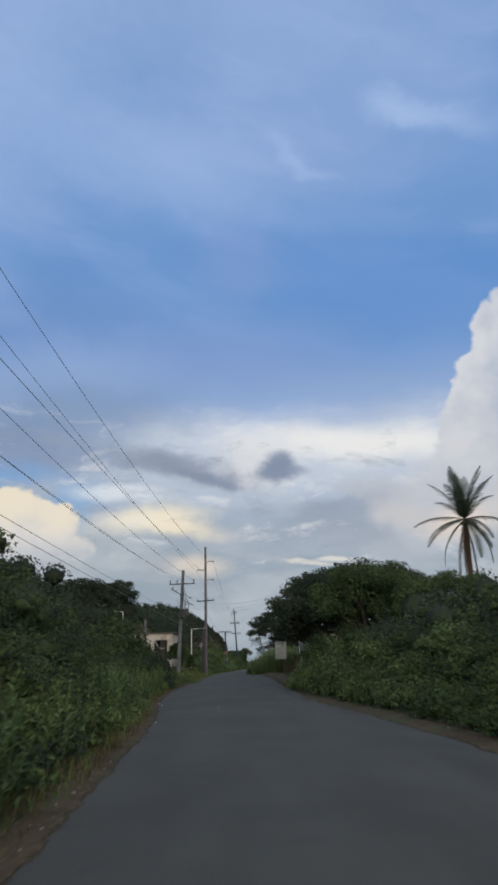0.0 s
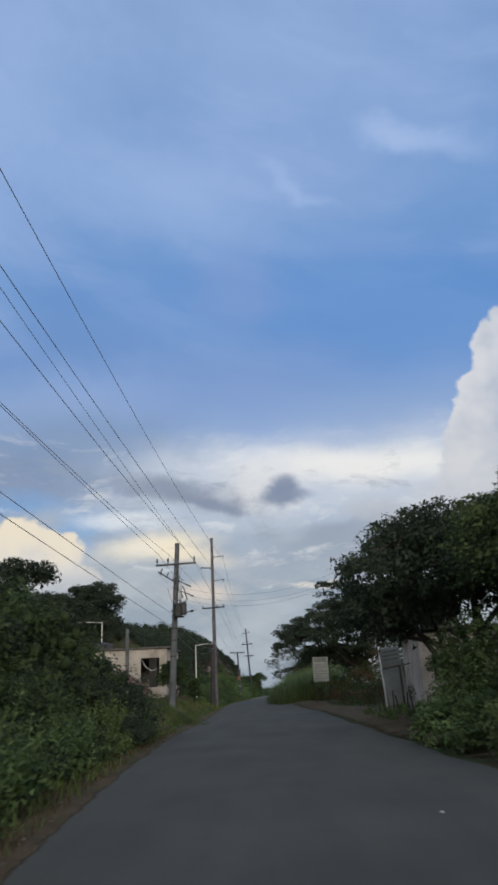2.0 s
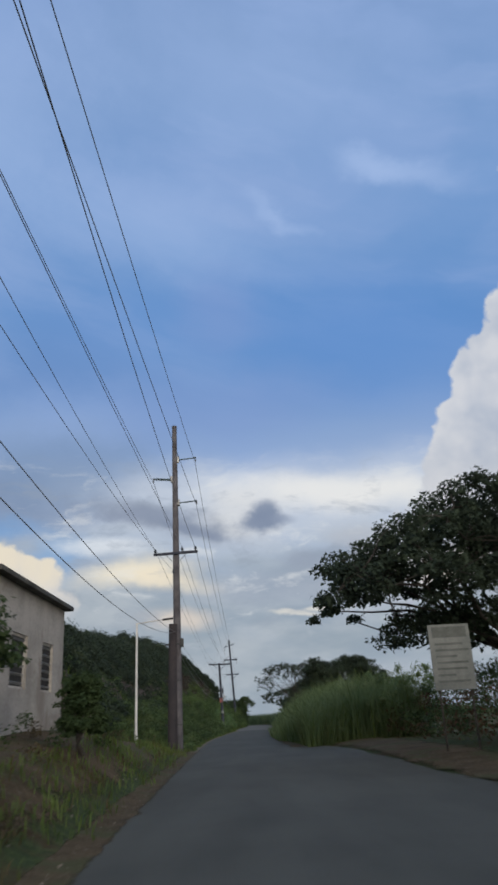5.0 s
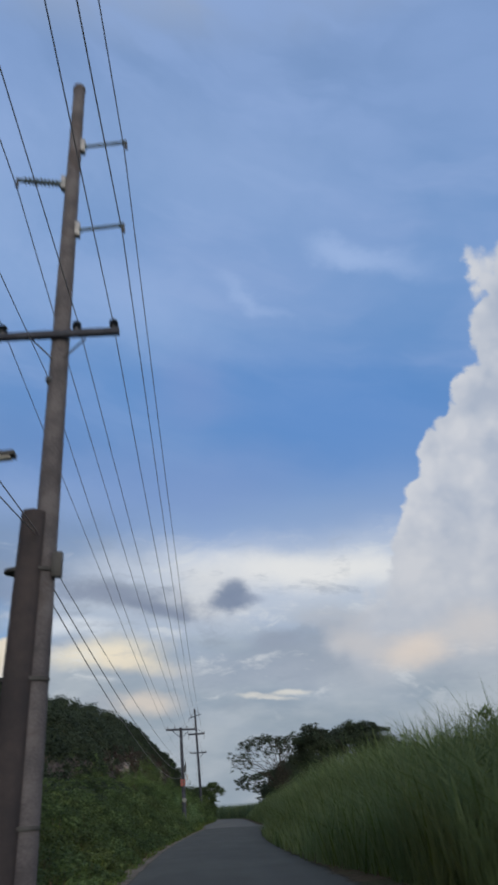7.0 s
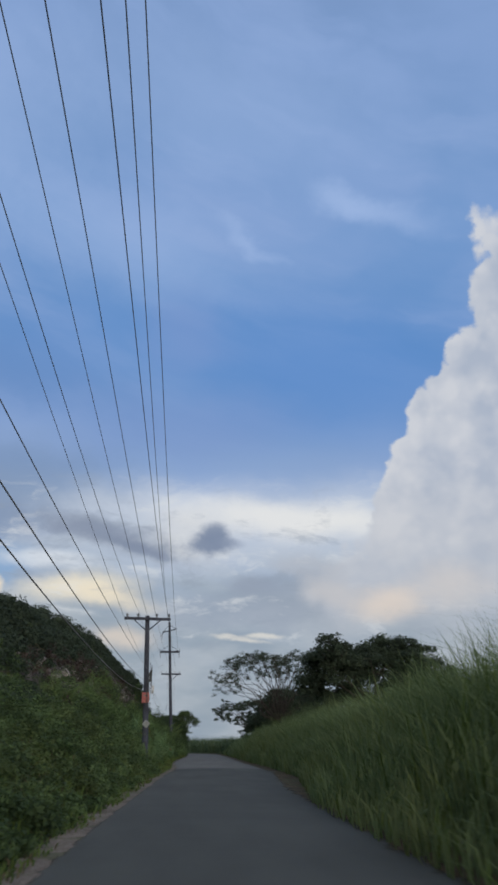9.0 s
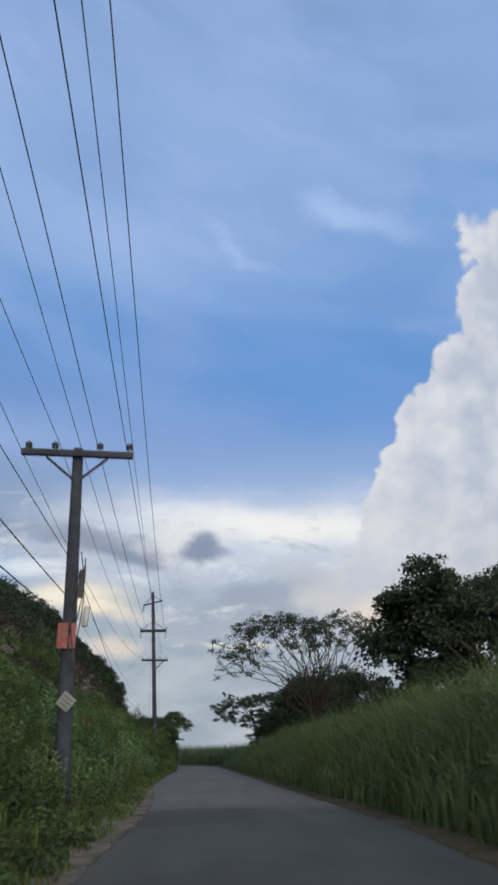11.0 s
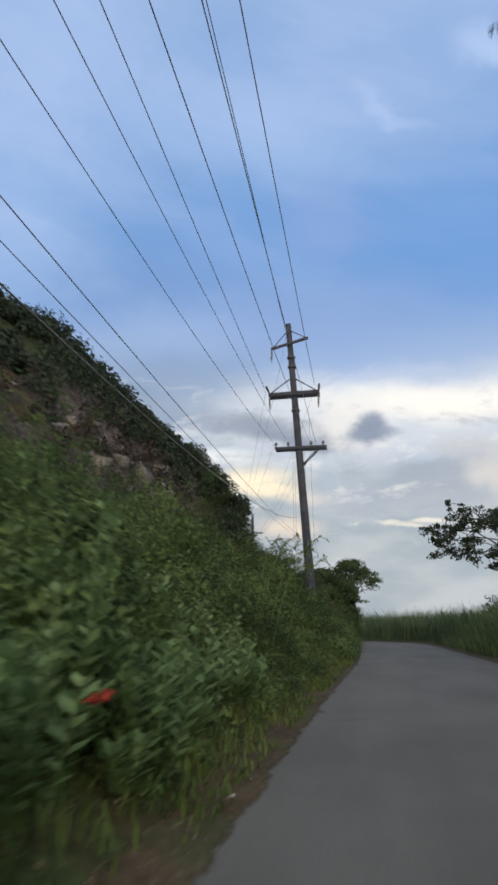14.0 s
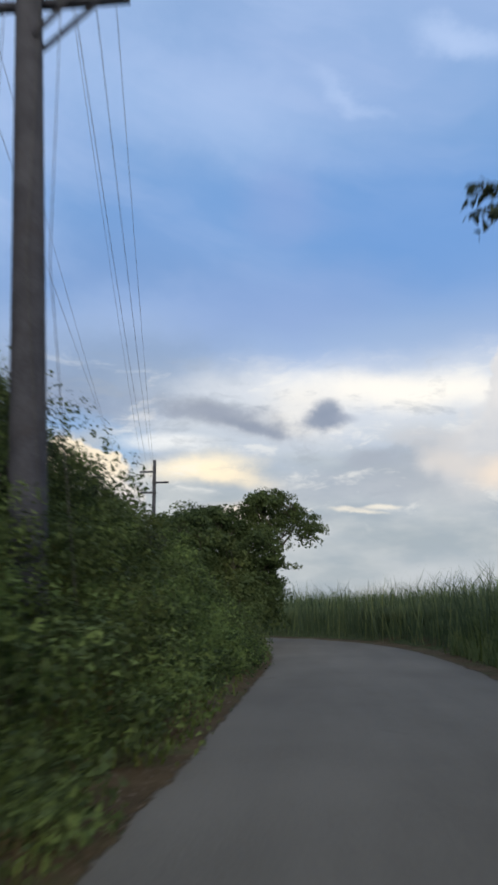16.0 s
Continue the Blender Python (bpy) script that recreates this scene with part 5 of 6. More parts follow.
def build_trees():
    tree("shade_tree", (4.4, 48.0), "dense round-topped tree with small dark leaves", 21, [(-0.8, 0, 4.6, 3.4, 4.0, 2.6), (2.6, -1.5, 4.9, 3.6, 4, 2.5), (-2.4, 1.5, 3.6, 2.0, 2.6, 1.6), (4.6, 0, 3.4, 3.0, 3, 2.6)], 0.24, 0.25, 330, 0.6, 170, 0.14)
    tree("thorn_tree", (6.2, 41.0), "feathery green thorn tree over the thicket", 22, [(-0.6, 0, 4.3, 3.2, 4.0, 2.3), (2.8, -4, 3.4, 3.2, 4, 2.0)], 0.2, 0.25, 330, 0.6, 190, 0.11, LEAF_MID)
    tree("almond_tree", (4.6, 86.0), "wide spreading tree with layered dark leafy branches", 23, [(-3.5, -1.5, 4.8, 3.5, 4.5, 1.2), (-2.7, -1, 6.1, 3.2, 4.4, 1.2), (-0.2, -1, 7.2, 3.6, 4.4, 1.2), (3.4, 0, 9.0, 2.2, 3.0, 0.9), (2.8, 0, 7.4, 4.4, 4.5, 1.4), (2.4, -2, 5.8, 5.4, 4.0, 1.5), (-5.2, 0, 5.4, 1.7, 3.4, 1.0), (6.4, 0, 6.6, 3.4, 3.5, 2.4), (-1.6, 1, 3.7, 3.2, 3, 1.0), (2.6, -1, 4.2, 4.6, 3.5, 1.3), (-5.7, 3.0, 6.4, 0.9, 1.0, 0.4), (-5.6, 3.0, 4.6, 1.0, 1.0, 0.4)], 0.24, 0.3, 780, 0.42, 110, 0.14, limbs=34, core=0.2, flat=0.6, thick=0.3)
    tree("leaning_tree", (5.8, 60.0), "tall tree with drooping dark leaf clusters over the shed", 24, [(-4.8, -2.5, 5.4, 1.1, 1.6, 0.6), (-3.6, -2.5, 6.3, 1.2, 1.8, 0.6), (-2, -2.5, 7.0, 2.0, 2.4, 0.8), (0.5, -2, 7.4, 2.5, 3, 1.2), (2.8, -1, 6.5, 3, 3, 2.0), (-2.6, -2.5, 5.0, 1.8, 2, 0.8), (-3.0, -2.5, 4.5, 1.2, 1.4, 0.5), (-1.4, -2.4, 4.5, 1.7, 1.6, 0.7), (0.4, -1, 4.9, 3, 3, 1.0)], 0.2, 0.4, 400, 0.34, 130, 0.13, limbs=30, core=0.0, flat=0.75, thick=0.3)
    tree("flat_crown_tree", (2.6, 185.0), "wide airy tree with thin arching branches and sparse leaves", 25, [(-2.2, 0, 7.7, 3.9, 3.6, 2.1), (1.6, 0.5, 7.9, 3.4, 3.4, 2.1), (-5.0, -1.2, 6.0, 1.7, 2.2, 1.5), (-6.2, -2.4, 7.0, 0.6, 0.8, 0.6), (1.0, 0, 5.4, 3.4, 3, 1.1)], 0.15, 0.4, 640, 0.28, 30, 0.11, core=0.0, limbs=52, flat=0.7, thick=0.3)
    tree("low_branching_tree", (2.8, 210.0), "low spreading tree with dark broad leaves", 26, [(-3.2, -0.6, 5.4, 1.9, 2.2, 0.8), (-0.4, 0.6, 5.6, 2.8, 3.0, 1.2), (-1.0, 0, 4, 2.6, 2.4, 1.2), (-4.9, 0.9, 5.2, 1.3, 1.4, 0.55), (-4.2, 0.5, 6.3, 1.2, 1.2, 0.4), (-4.3, 0.3, 4.3, 1.7, 1.6, 0.75), (0, 0, 2.4, 2.8, 2.4, 1.6)], 0.16, 0.4, 380, 0.26, 55, 0.12, core=0.1, limbs=30, flat=0.6, thick=0.3)
    tree("broad_leaved_tree", (8.6, 171.0), "tall dark tree with big drooping leaf clusters", 27, [(-3.0, -1.5, 6.2, 3.6, 3.0, 2.4), (1.2, 0, 6.6, 4.4, 3.4, 2.8), (-5.4, -1, 5.4, 1.8, 2.0, 1.1), (4, 0, 4.6, 4, 3.4, 3.0), (-2.5, 0, 3.6, 3.6, 3, 2.0), (-4.4, -4, 7.6, 1.2, 1.4, 1.4)], 0.24, 0.3, 340, 0.6, 170, 0.18, core=0.55, limbs=16)
    tree("dark_round_tree", (4.8, 201.0), "dark round tree behind the tall grass", 28, [(0, 0, 4.6, 3.2, 3.4, 2.6), (3.6, 1, 5.2, 3.2, 3, 2.8), (-1.6, 0, 3.2, 3, 3, 1.8)], 0.22, 0.3, 240, 0.6, 160, 0.18, core=0.6)
    tree("hill_tree", (-18.6, 93.0), "round dark tree standing out on the hillside", 29, [(0, 0, 9.4, 3.0, 3.4, 2.6), (-3.2, -2, 8.4, 2.8, 2.8, 2.4), (0.5, -1, 7.4, 2.8, 2.8, 1.8)], 0.24, 0.5, 190, 0.6, 170, 0.17, core=0.6)
    tree("hedge_tree", (-12.4, 33.0), "leafy dark tree above the roadside thicket", 30, [(0, 0, 4.0, 2.6, 4.0, 1.8), (-1.5, 6, 4.2, 2.6, 4.0, 1.8), (-1.0, 12, 3.8, 2.4, 4.0, 1.6), (0.5, -4, 3.2, 2.4, 4, 1.6), (0.4, 3, 2.8, 2.2, 4.5, 1.4), (0.2, 9, 2.6, 2.2, 4.5, 1.3)], 0.18, 0.3, 360, 0.55, 150, 0.13, thick=0.35)
    tree("thin_tree", (-15.4, 62.0), "thin tree with sparse drooping leaf tufts", 31, [(0, 0, 7.2, 1.6, 2.0, 1.5), (1.2, 1.5, 7.9, 0.9, 1.0, 0.6)], 0.12, 0.6, 36, 0.45, 90, 0.16, core=0.3, limbs=8)
    tree("end_bush", (-8.0, 234.0), "rounded dark bushy tree at the inside of the bend", 32, [(1.5, 0, 5.05, 1.4, 2.0, 1.45), (-0.4, 0, 4.4, 1.6, 2.2, 1.4), (-1.8, -1.0, 4.1, 2.0, 2.4, 1.5), (2.6, 0, 4.5, 1.3, 1.4, 0.8), (0.2, -1, 2.0, 1.9, 2.6, 1.8), (-1.0, -4, 2.8, 2.0, 3, 2.0), (0.6, -4.5, 1.4, 1.2, 2.4, 1.3), (1.0, -1.5, 3.2, 1.3, 2.4, 1.5), (1.3, -0.5, 1.4, 0.9, 2.0, 1.3)], 0.2, 0.3, 400, 0.42, 150, 0.12, LEAF_MID, core=0.7)
    tree("bank_tree", (-12.0, 212.5), "bushy dark green tree leaning from the top of the bank", 35, [(-0.1, 0.5, 6.6, 1.0, 2.4, 1.4), (-1.4, 0, 7.8, 1.6, 2.4, 1.5), (-2.6, -1.0, 8.6, 1.8, 2.6, 1.7), (0.0, -2, 5.4, 1.2, 2.6, 1.2)], 0.16, 0.4, 210, 0.45, 170, 0.12, LEAF_DARK, core=0.65)
    tree("yard_tree", (-8.25, 71.0), "small bushy tree with crooked stems in the yard", 33, [(0, 0, 2.65, 0.95, 1.0, 0.7), (-0.55, 0.4, 2.2, 0.7, 0.9, 0.6), (0.5, 0, 2.15, 0.65, 0.8, 0.55)], 0.06, 0.2, 120, 0.27, 85, 0.085, LEAF_MID, core=0.15, limbs=14)
    tree("round_shrub", (-7.66, 77.0), "dense upright rounded green shrub", 34, [(0, 0, 1.85, 0.42, 0.45, 0.55), (0.05, 0, 1.35, 0.48, 0.5, 0.5)], 0.05, 0.3, 80, 0.2, 150, 0.07, LEAF_MID, core=0.5, limbs=5, category="shrub")
    palm((12.8, 47.0, 0.1), 9.85, 41)


# ---- poles and wires ----
def insulator(bm, m, tall=0.28, r=0.075, sheds=3):
    prof = [(r * 0.35, 0), (r * 0.4, tall * 0.25)]
    for i in range(sheds):
        z = tall * (0.28 + 0.6 * i / sheds)
        prof += [(r * 0.5, z), (r, z + tall * 0.05), (r * 0.55, z + tall * 0.13)]
    prof += [(r * 0.45, tall * 0.92), (r * 0.3, tall)]
    return lathe(bm, prof, m, 10)


def pole_shaft(r0, r1, top, lean=(0.0, 0.0), seg=14):
    bm = bmesh.new()
    n = 9
    pts = [(lean[0] * i / n, lean[1] * i / n, -0.6 + (top + 0.6) * i / n) for i in range(n + 1)]
    tube(bm, pts, [r0 + (r1 - r0) * i / n for i in range(n + 1)], seg)
    return bm


def bar(a, b, w, h, bevel=0.008):
    a, b = Vector(a), Vector(b)
    L = (b - a).length
    return boxed((w, h, L), between(a, b) @ pose(0, 0, L / 2), bevel)


def distribution_pole(place, top, lean, spare=False):
    """Grey pole with a wooden crossarm, three pin insulators and, unless spare, a transformer bank."""
    p = thing("transformer_pole" if not spare else "distribution_pole", place,
              "grey utility pole with a crossarm, transformer and tangled fittings" if not spare else "grey utility pole with one wooden crossarm", "utility pole", "poles along the road")
    part("shaft", pole_shaft(0.18, 0.125, top, lean), POLE_GREY, p, "stained grey tapered shaft")
    za = top - 1.15
    k = za / top
    cx, cy = lean[0] * k, lean[1] * k - 0.24
    arm = part("crossarm", boxed((2.14, 0.09, 0.095), pose(cx, cy, za, 0, -1.5), 0.01), POLE_GREY, p, "pale wooden crossarm")
    for dx in (-1.0, -0.42, 0.98):
        part("insulator", insulator(bmesh.new(), pose(cx + dx, cy, za + 0.05 + dx * 0.026), 0.32, 0.062, 4), PORCELAIN_DARK, arm)
    for s in (-1, 1):
        part("brace", bar((cx + s * 0.55, cy + 0.08, za - 0.03), (lean[0] * 0.8, cy + 0.12, za - 0.62), 0.04, 0.012, 0.003), STEEL, p)
    if spare:
        return p
    # cutout bracket and dropped fuses
    b = part("fuse_bracket", bar((cx - 0.95, cy + 0.05, za - 0.35), (cx - 0.05, cy + 0.1, za - 0.95), 0.07, 0.06), DARK_STEEL, p, "dark angled bracket with fuse holders")
    for i in range(3):
        m = pose(cx - 0.85 + 0.32 * i, cy, za - 0.5 - 0.21 * i, 0, 24, 0)
        part("fuse", insulator(bmesh.new(), m, 0.34, 0.06, 3), PORCELAIN, b)
    for i, (dx, dz) in enumerate(((0.28, -1.05), (0.4, -1.55))):
        a = part("side_arm", bar((cx + 0.12, cy + 0.1, za + dz + 0.18), (cx + dx + 0.5, cy - 0.1, za + dz - 0.16), 0.035, 0.035), DARK_STEEL, p)
        for j in range(3):
            part("strain_insulator", insulator(bmesh.new(), pose(cx + dx + 0.08 + 0.14 * j, cy, za + dz + 0.02 - 0.07 * j, 0, 110, 0), 0.16, 0.05, 2), PORCELAIN, a)
    # transformer cans
    for i, (dx, dz, h, r) in enumerate(((0.36, -2.66, 0.62, 0.18), (0.12, -2.78, 0.7, 0.19))):
        bm = bmesh.new()
        lathe(bm, [(r * 0.8, 0), (r, 0.04), (r, h * 0.85), (r * 1.06, h * 0.87), (r * 1.04, h * 0.92), (r * 0.6, h)], pose(cx + dx, cy - 0.1 - 0.26 * i, za + dz), 16)
        can = part("transformer", bm, DARK_STEEL, p, "dark grey transformer can")
        for j in range(2):
            part("bushing", insulator(bmesh.new(), pose(cx + dx + 0.1 * (2 * j - 1), cy - 0.1 - 0.26 * i, za + dz + h * 0.9, 0, 16 * (2 * j - 1)), 0.26, 0.05, 3), PORCELAIN, can)
    part("meter_box", boxed((0.3, 0.16, 0.24), pose(cx - 0.05, cy - 0.02, za - 2.5), 0.02), DARK_STEEL, p, "dark grey junction box")
    part("hanger", boxed((0.75, 0.1, 0.09), pose(cx + 0.1, cy - 0.02, za - 2.42), 0.01), DARK_STEEL, p)
    part("hanger", boxed((0.6, 0.1, 0.09), pose(cx + 0.1, cy - 0.02, za - 2.74), 0.01), DARK_STEEL, p)
    bm = bmesh.new()
    tube(bm, [(cx + 0.5, cy, za - 2.55), (cx + 0.66, cy - 0.06, za - 2.5), (cx + 0.8, cy - 0.1, za - 2.47)], [0.025, 0.025, 0.025], 6)
    lathe(bm, [(0.03, 0), (0.06, 0.03), (0.07, 0.11), (0.04, 0.15), (0.06, 0.17), (0.03, 0.2)], pose(cx + 0.72, cy - 0.1, za - 2.5, 0, 80, 0), 10)
    part("lightning_arrester", bm, DARK_STEEL, p, "dark arrester on a short arm")
    # jumpers and leads looping between arm, fuses and cans
    rng = np.random.default_rng(5)
    for j in range(13):
        a = Vector((cx + rng.uniform(-0.5, 0.35), cy - 0.08, za - rng.uniform(0.05, 1.5)))
        b = Vector((cx + rng.uniform(-0.15, 0.55), cy - 0.1, za - rng.uniform(0.8, 2.5)))
        bow = rng.uniform(-0.22, 0.22)
        bm = bmesh.new()
        tube(bm, [a.lerp(b, t) + Vector((bow * math.sin(3.14 * t), -0.05 * t, -0.16 * math.sin(3.14 * t))) for t in [i / 8 for i in range(9)]], [0.011] * 9, 5)
        part("lead_wire", bm, DARK_STEEL, p)
    for dx, dz in ((0.42, -1.35), (0.3, -1.62), (0.52, -1.7)):
        part("fuse_holder", bar((cx + dx - 0.06, cy - 0.1, za + dz + 0.16), (cx + dx + 0.07, cy - 0.14, za + dz - 0.18), 0.05, 0.05), PORCELAIN_DARK, p)
    for dx, dz in ((-0.02, -2.25), (0.2, -2.2), (0.42, -2.22)):
        part("bushing", insulator(bmesh.new(), pose(cx + dx, cy - 0.2, za + dz), 0.24, 0.07, 3), PORCELAIN_DARK, p)
    for z in (2.2, 3.0, 3.6):
        bm = bmesh.new()
        kk = z / top
        r = 0.18 - 0.055 * (z + 0.6) / (top + 0.6)
        lathe(bm, [(r + 0.012, 0), (r + 0.018, 0.02), (r + 0.018, 0.06), (r + 0.01, 0.08)], pose(lean[0] * kk, lean[1] * kk, z), 14)
        part("band", bm, DARK_STEEL, p)
    return p


def post_insulator(bm, a, b, r=0.075, n=9):
    a, b = Vector(a), Vector(b)
    L = (b - a).length
    prof = [(r * 0.7, 0), (r * 0.7, 0.12)]
    for i in range(n):
        z = 0.14 + (L - 0.24) * i / n
        prof += [(r * 0.5, z), (r, z + 0.02), (r * 0.5, z + 0.05)]
    prof += [(r * 0.5, L - 0.06), (r * 0.4, L)]
    return lathe(bm, prof, between(a, b), 10)


def line_pole(place, label, stub=True):
    """Tall wooden pole: post insulators above, a crossarm below and an old stub lashed beside it."""
    p = thing("transmission_pole", place, label, "utility pole", "poles along the road")
    part("shaft", pole_shaft(0.22, 0.13, 16.45), PALE_WOOD, p, "tall pale weathered wooden shaft")
    for z, s in ((14.57, 1), (13.47, -1), (12.17, 1)):
        base = (s * 0.16, -0.05, z - 0.03)
        tip = (s * 1.12, -0.12, z + 0.03)
        part("mount", boxed((0.1, 0.16, 0.34), pose(s * 0.18, -0.03, z), 0.01), STEEL, p)
        rod = post_insulator(bmesh.new(), base, tip, 0.09) if s < 0 else lathe(bmesh.new(), [(0.05, 0), (0.05, 0.1), (0.034, 0.12), (0.034, 0.86), (0.045, 0.88), (0.045, 0.96)], between(base, tip), 10)
        k = part("post_insulator", rod, POLYMER, p, "ribbed grey-green insulator" if s < 0 else "slim dark insulator rod")
        part("clamp", bar((tip[0], tip[1], tip[2] + 0.05), (tip[0] + s * 0.02, tip[1], tip[2] - 0.2), 0.05, 0.06), DARK_STEEL, k)
    arm = part("crossarm", boxed((2.26, 0.11, 0.13), pose(0, -0.22, 9.44, 0, -2), 0.012), POLE_WOOD, p, "weathered wooden crossarm")
    for dx in (-1.04, 0.33, 1.02):
        part("insulator", insulator(bmesh.new(), pose(dx, -0.22, 9.5 + dx * 0.035), 0.22, 0.085, 3), PORCELAIN_DARK, arm)
    for s in (-1, 1):
        part("brace", bar((s * 0.5, -0.16, 9.38), (s * 0.1, -0.15, 8.95), 0.035, 0.02, 0.003), DARK_STEEL, p)
    part("cap", lathe(bmesh.new(), [(0.135, 0), (0.15, 0.03), (0.14, 0.12), (0.05, 0.16)], pose(0, 0, 16.4), 12), PALE_WOOD, p)
    bm = bmesh.new()
    lathe(bm, [(0.03, 0), (0.07, 0.02), (0.07, 0.12), (0.03, 0.16)], pose(-0.2, -0.1, 8.52, 0, 90), 10)
    part("spool", bm, PORCELAIN_DARK, p)
    if stub:
        bm = bmesh.new()
        tube(bm, [(-0.28, -0.16, -0.5), (-0.24, -0.16, 2.7), (-0.19, -0.16, 5.9)], [0.25, 0.225, 0.2], 14)
        s = part("stub_pole", bm, RED_WOOD, p, "shorter old pole stained reddish brown")
        for z in (1.2, 3.2, 4.9):
            part("lashing", lathe(bmesh.new(), [(0.42, 0), (0.43, 0.03), (0.42, 0.06)], Matrix.Translation((-0.2, -0.04, z)) @ Matrix.Diagonal((1, 0.55, 1, 1)), 16), DARK_STEEL, s)
        part("cable_box", boxed((0.16, 0.14, 0.42), pose(0.24, -0.12, 5.0), 0.02), DARK_STEEL, p)
    return p


def tee_pole(place):
    p = thing("crossarm_pole", place, "dark wooden utility pole with one long crossarm and warning boards", "utility pole", "poles along the road")
    part("shaft", pole_shaft(0.18, 0.12, 7.9, (-0.3, 0.0)), POLE_WOOD, p, "dark weathered shaft")
    arm = part("crossarm", boxed((2.54, 0.12, 0.15), pose(-0.28, -0.18, 7.72, 0, 1), 0.012), POLE_WOOD, p, "thick wooden crossarm")
    for dx in (-1.12, -0.52, 0.5, 1.18):
        part("insulator", insulator(bmesh.new(), pose(-0.28 + dx, -0.18, 7.79), 0.22, 0.085, 3), PORCELAIN, arm)
    for s in (-1, 1):
        part("brace", bar((-0.28 + s * 0.7, -0.14, 7.64), (-0.27 + s * 0.1, -0.14, 7.12), 0.06, 0.05), POLE_WOOD, p)
    for j in range(5):
        bm = bmesh.new()
        pts = [(0.0 + 0.12 * math.sin(3 * t + j), -0.22 - 0.03 * j, 5.4 - 2.0 * t - 0.15 * j) for t in [i / 8 for i in range(9)]]
        tube(bm, pts, [0.014] * 9, 5)
        part("cable", bm, DARK_STEEL, p, "tangled dark cable")
    part("splice_box", boxed((0.12, 0.12, 0.42), pose(0.2, -0.22, 4.0, 0, 4), 0.02), STEEL, p, "grey splice case")
    part("splice_box", boxed((0.12, 0.12, 0.6), pose(0.05, -0.22, 4.7, 0, 3), 0.03), DARK_STEEL, p)
    b = part("warning_board", boxed((0.38, 0.02, 0.52), pose(-0.16, -0.26, 3.6, 0, 0, 0), 0.004), SIGN_RED, p, "faded red square board")
    part("print_bar", boxed((0.2, 0.006, 0.05), pose(-0.16, -0.274, 3.7)), SIGN_GREY, b)
    d = part("diamond_board", boxed((0.3, 0.02, 0.3), pose(-0.06, -0.26, 2.3, 0, 38, 0), 0.004), SIGN_WHITE, p, "small white diamond board")
    for i, w in enumerate((0.2, 0.22, 0.15)):
        part("print_bar", boxed((w, 0.006, 0.035), pose(-0.06, -0.274, 2.3, 0, 38, 0) @ pose(0, 0, 0.08 - 0.08 * i)), SIGN_GREY, d)
    return p


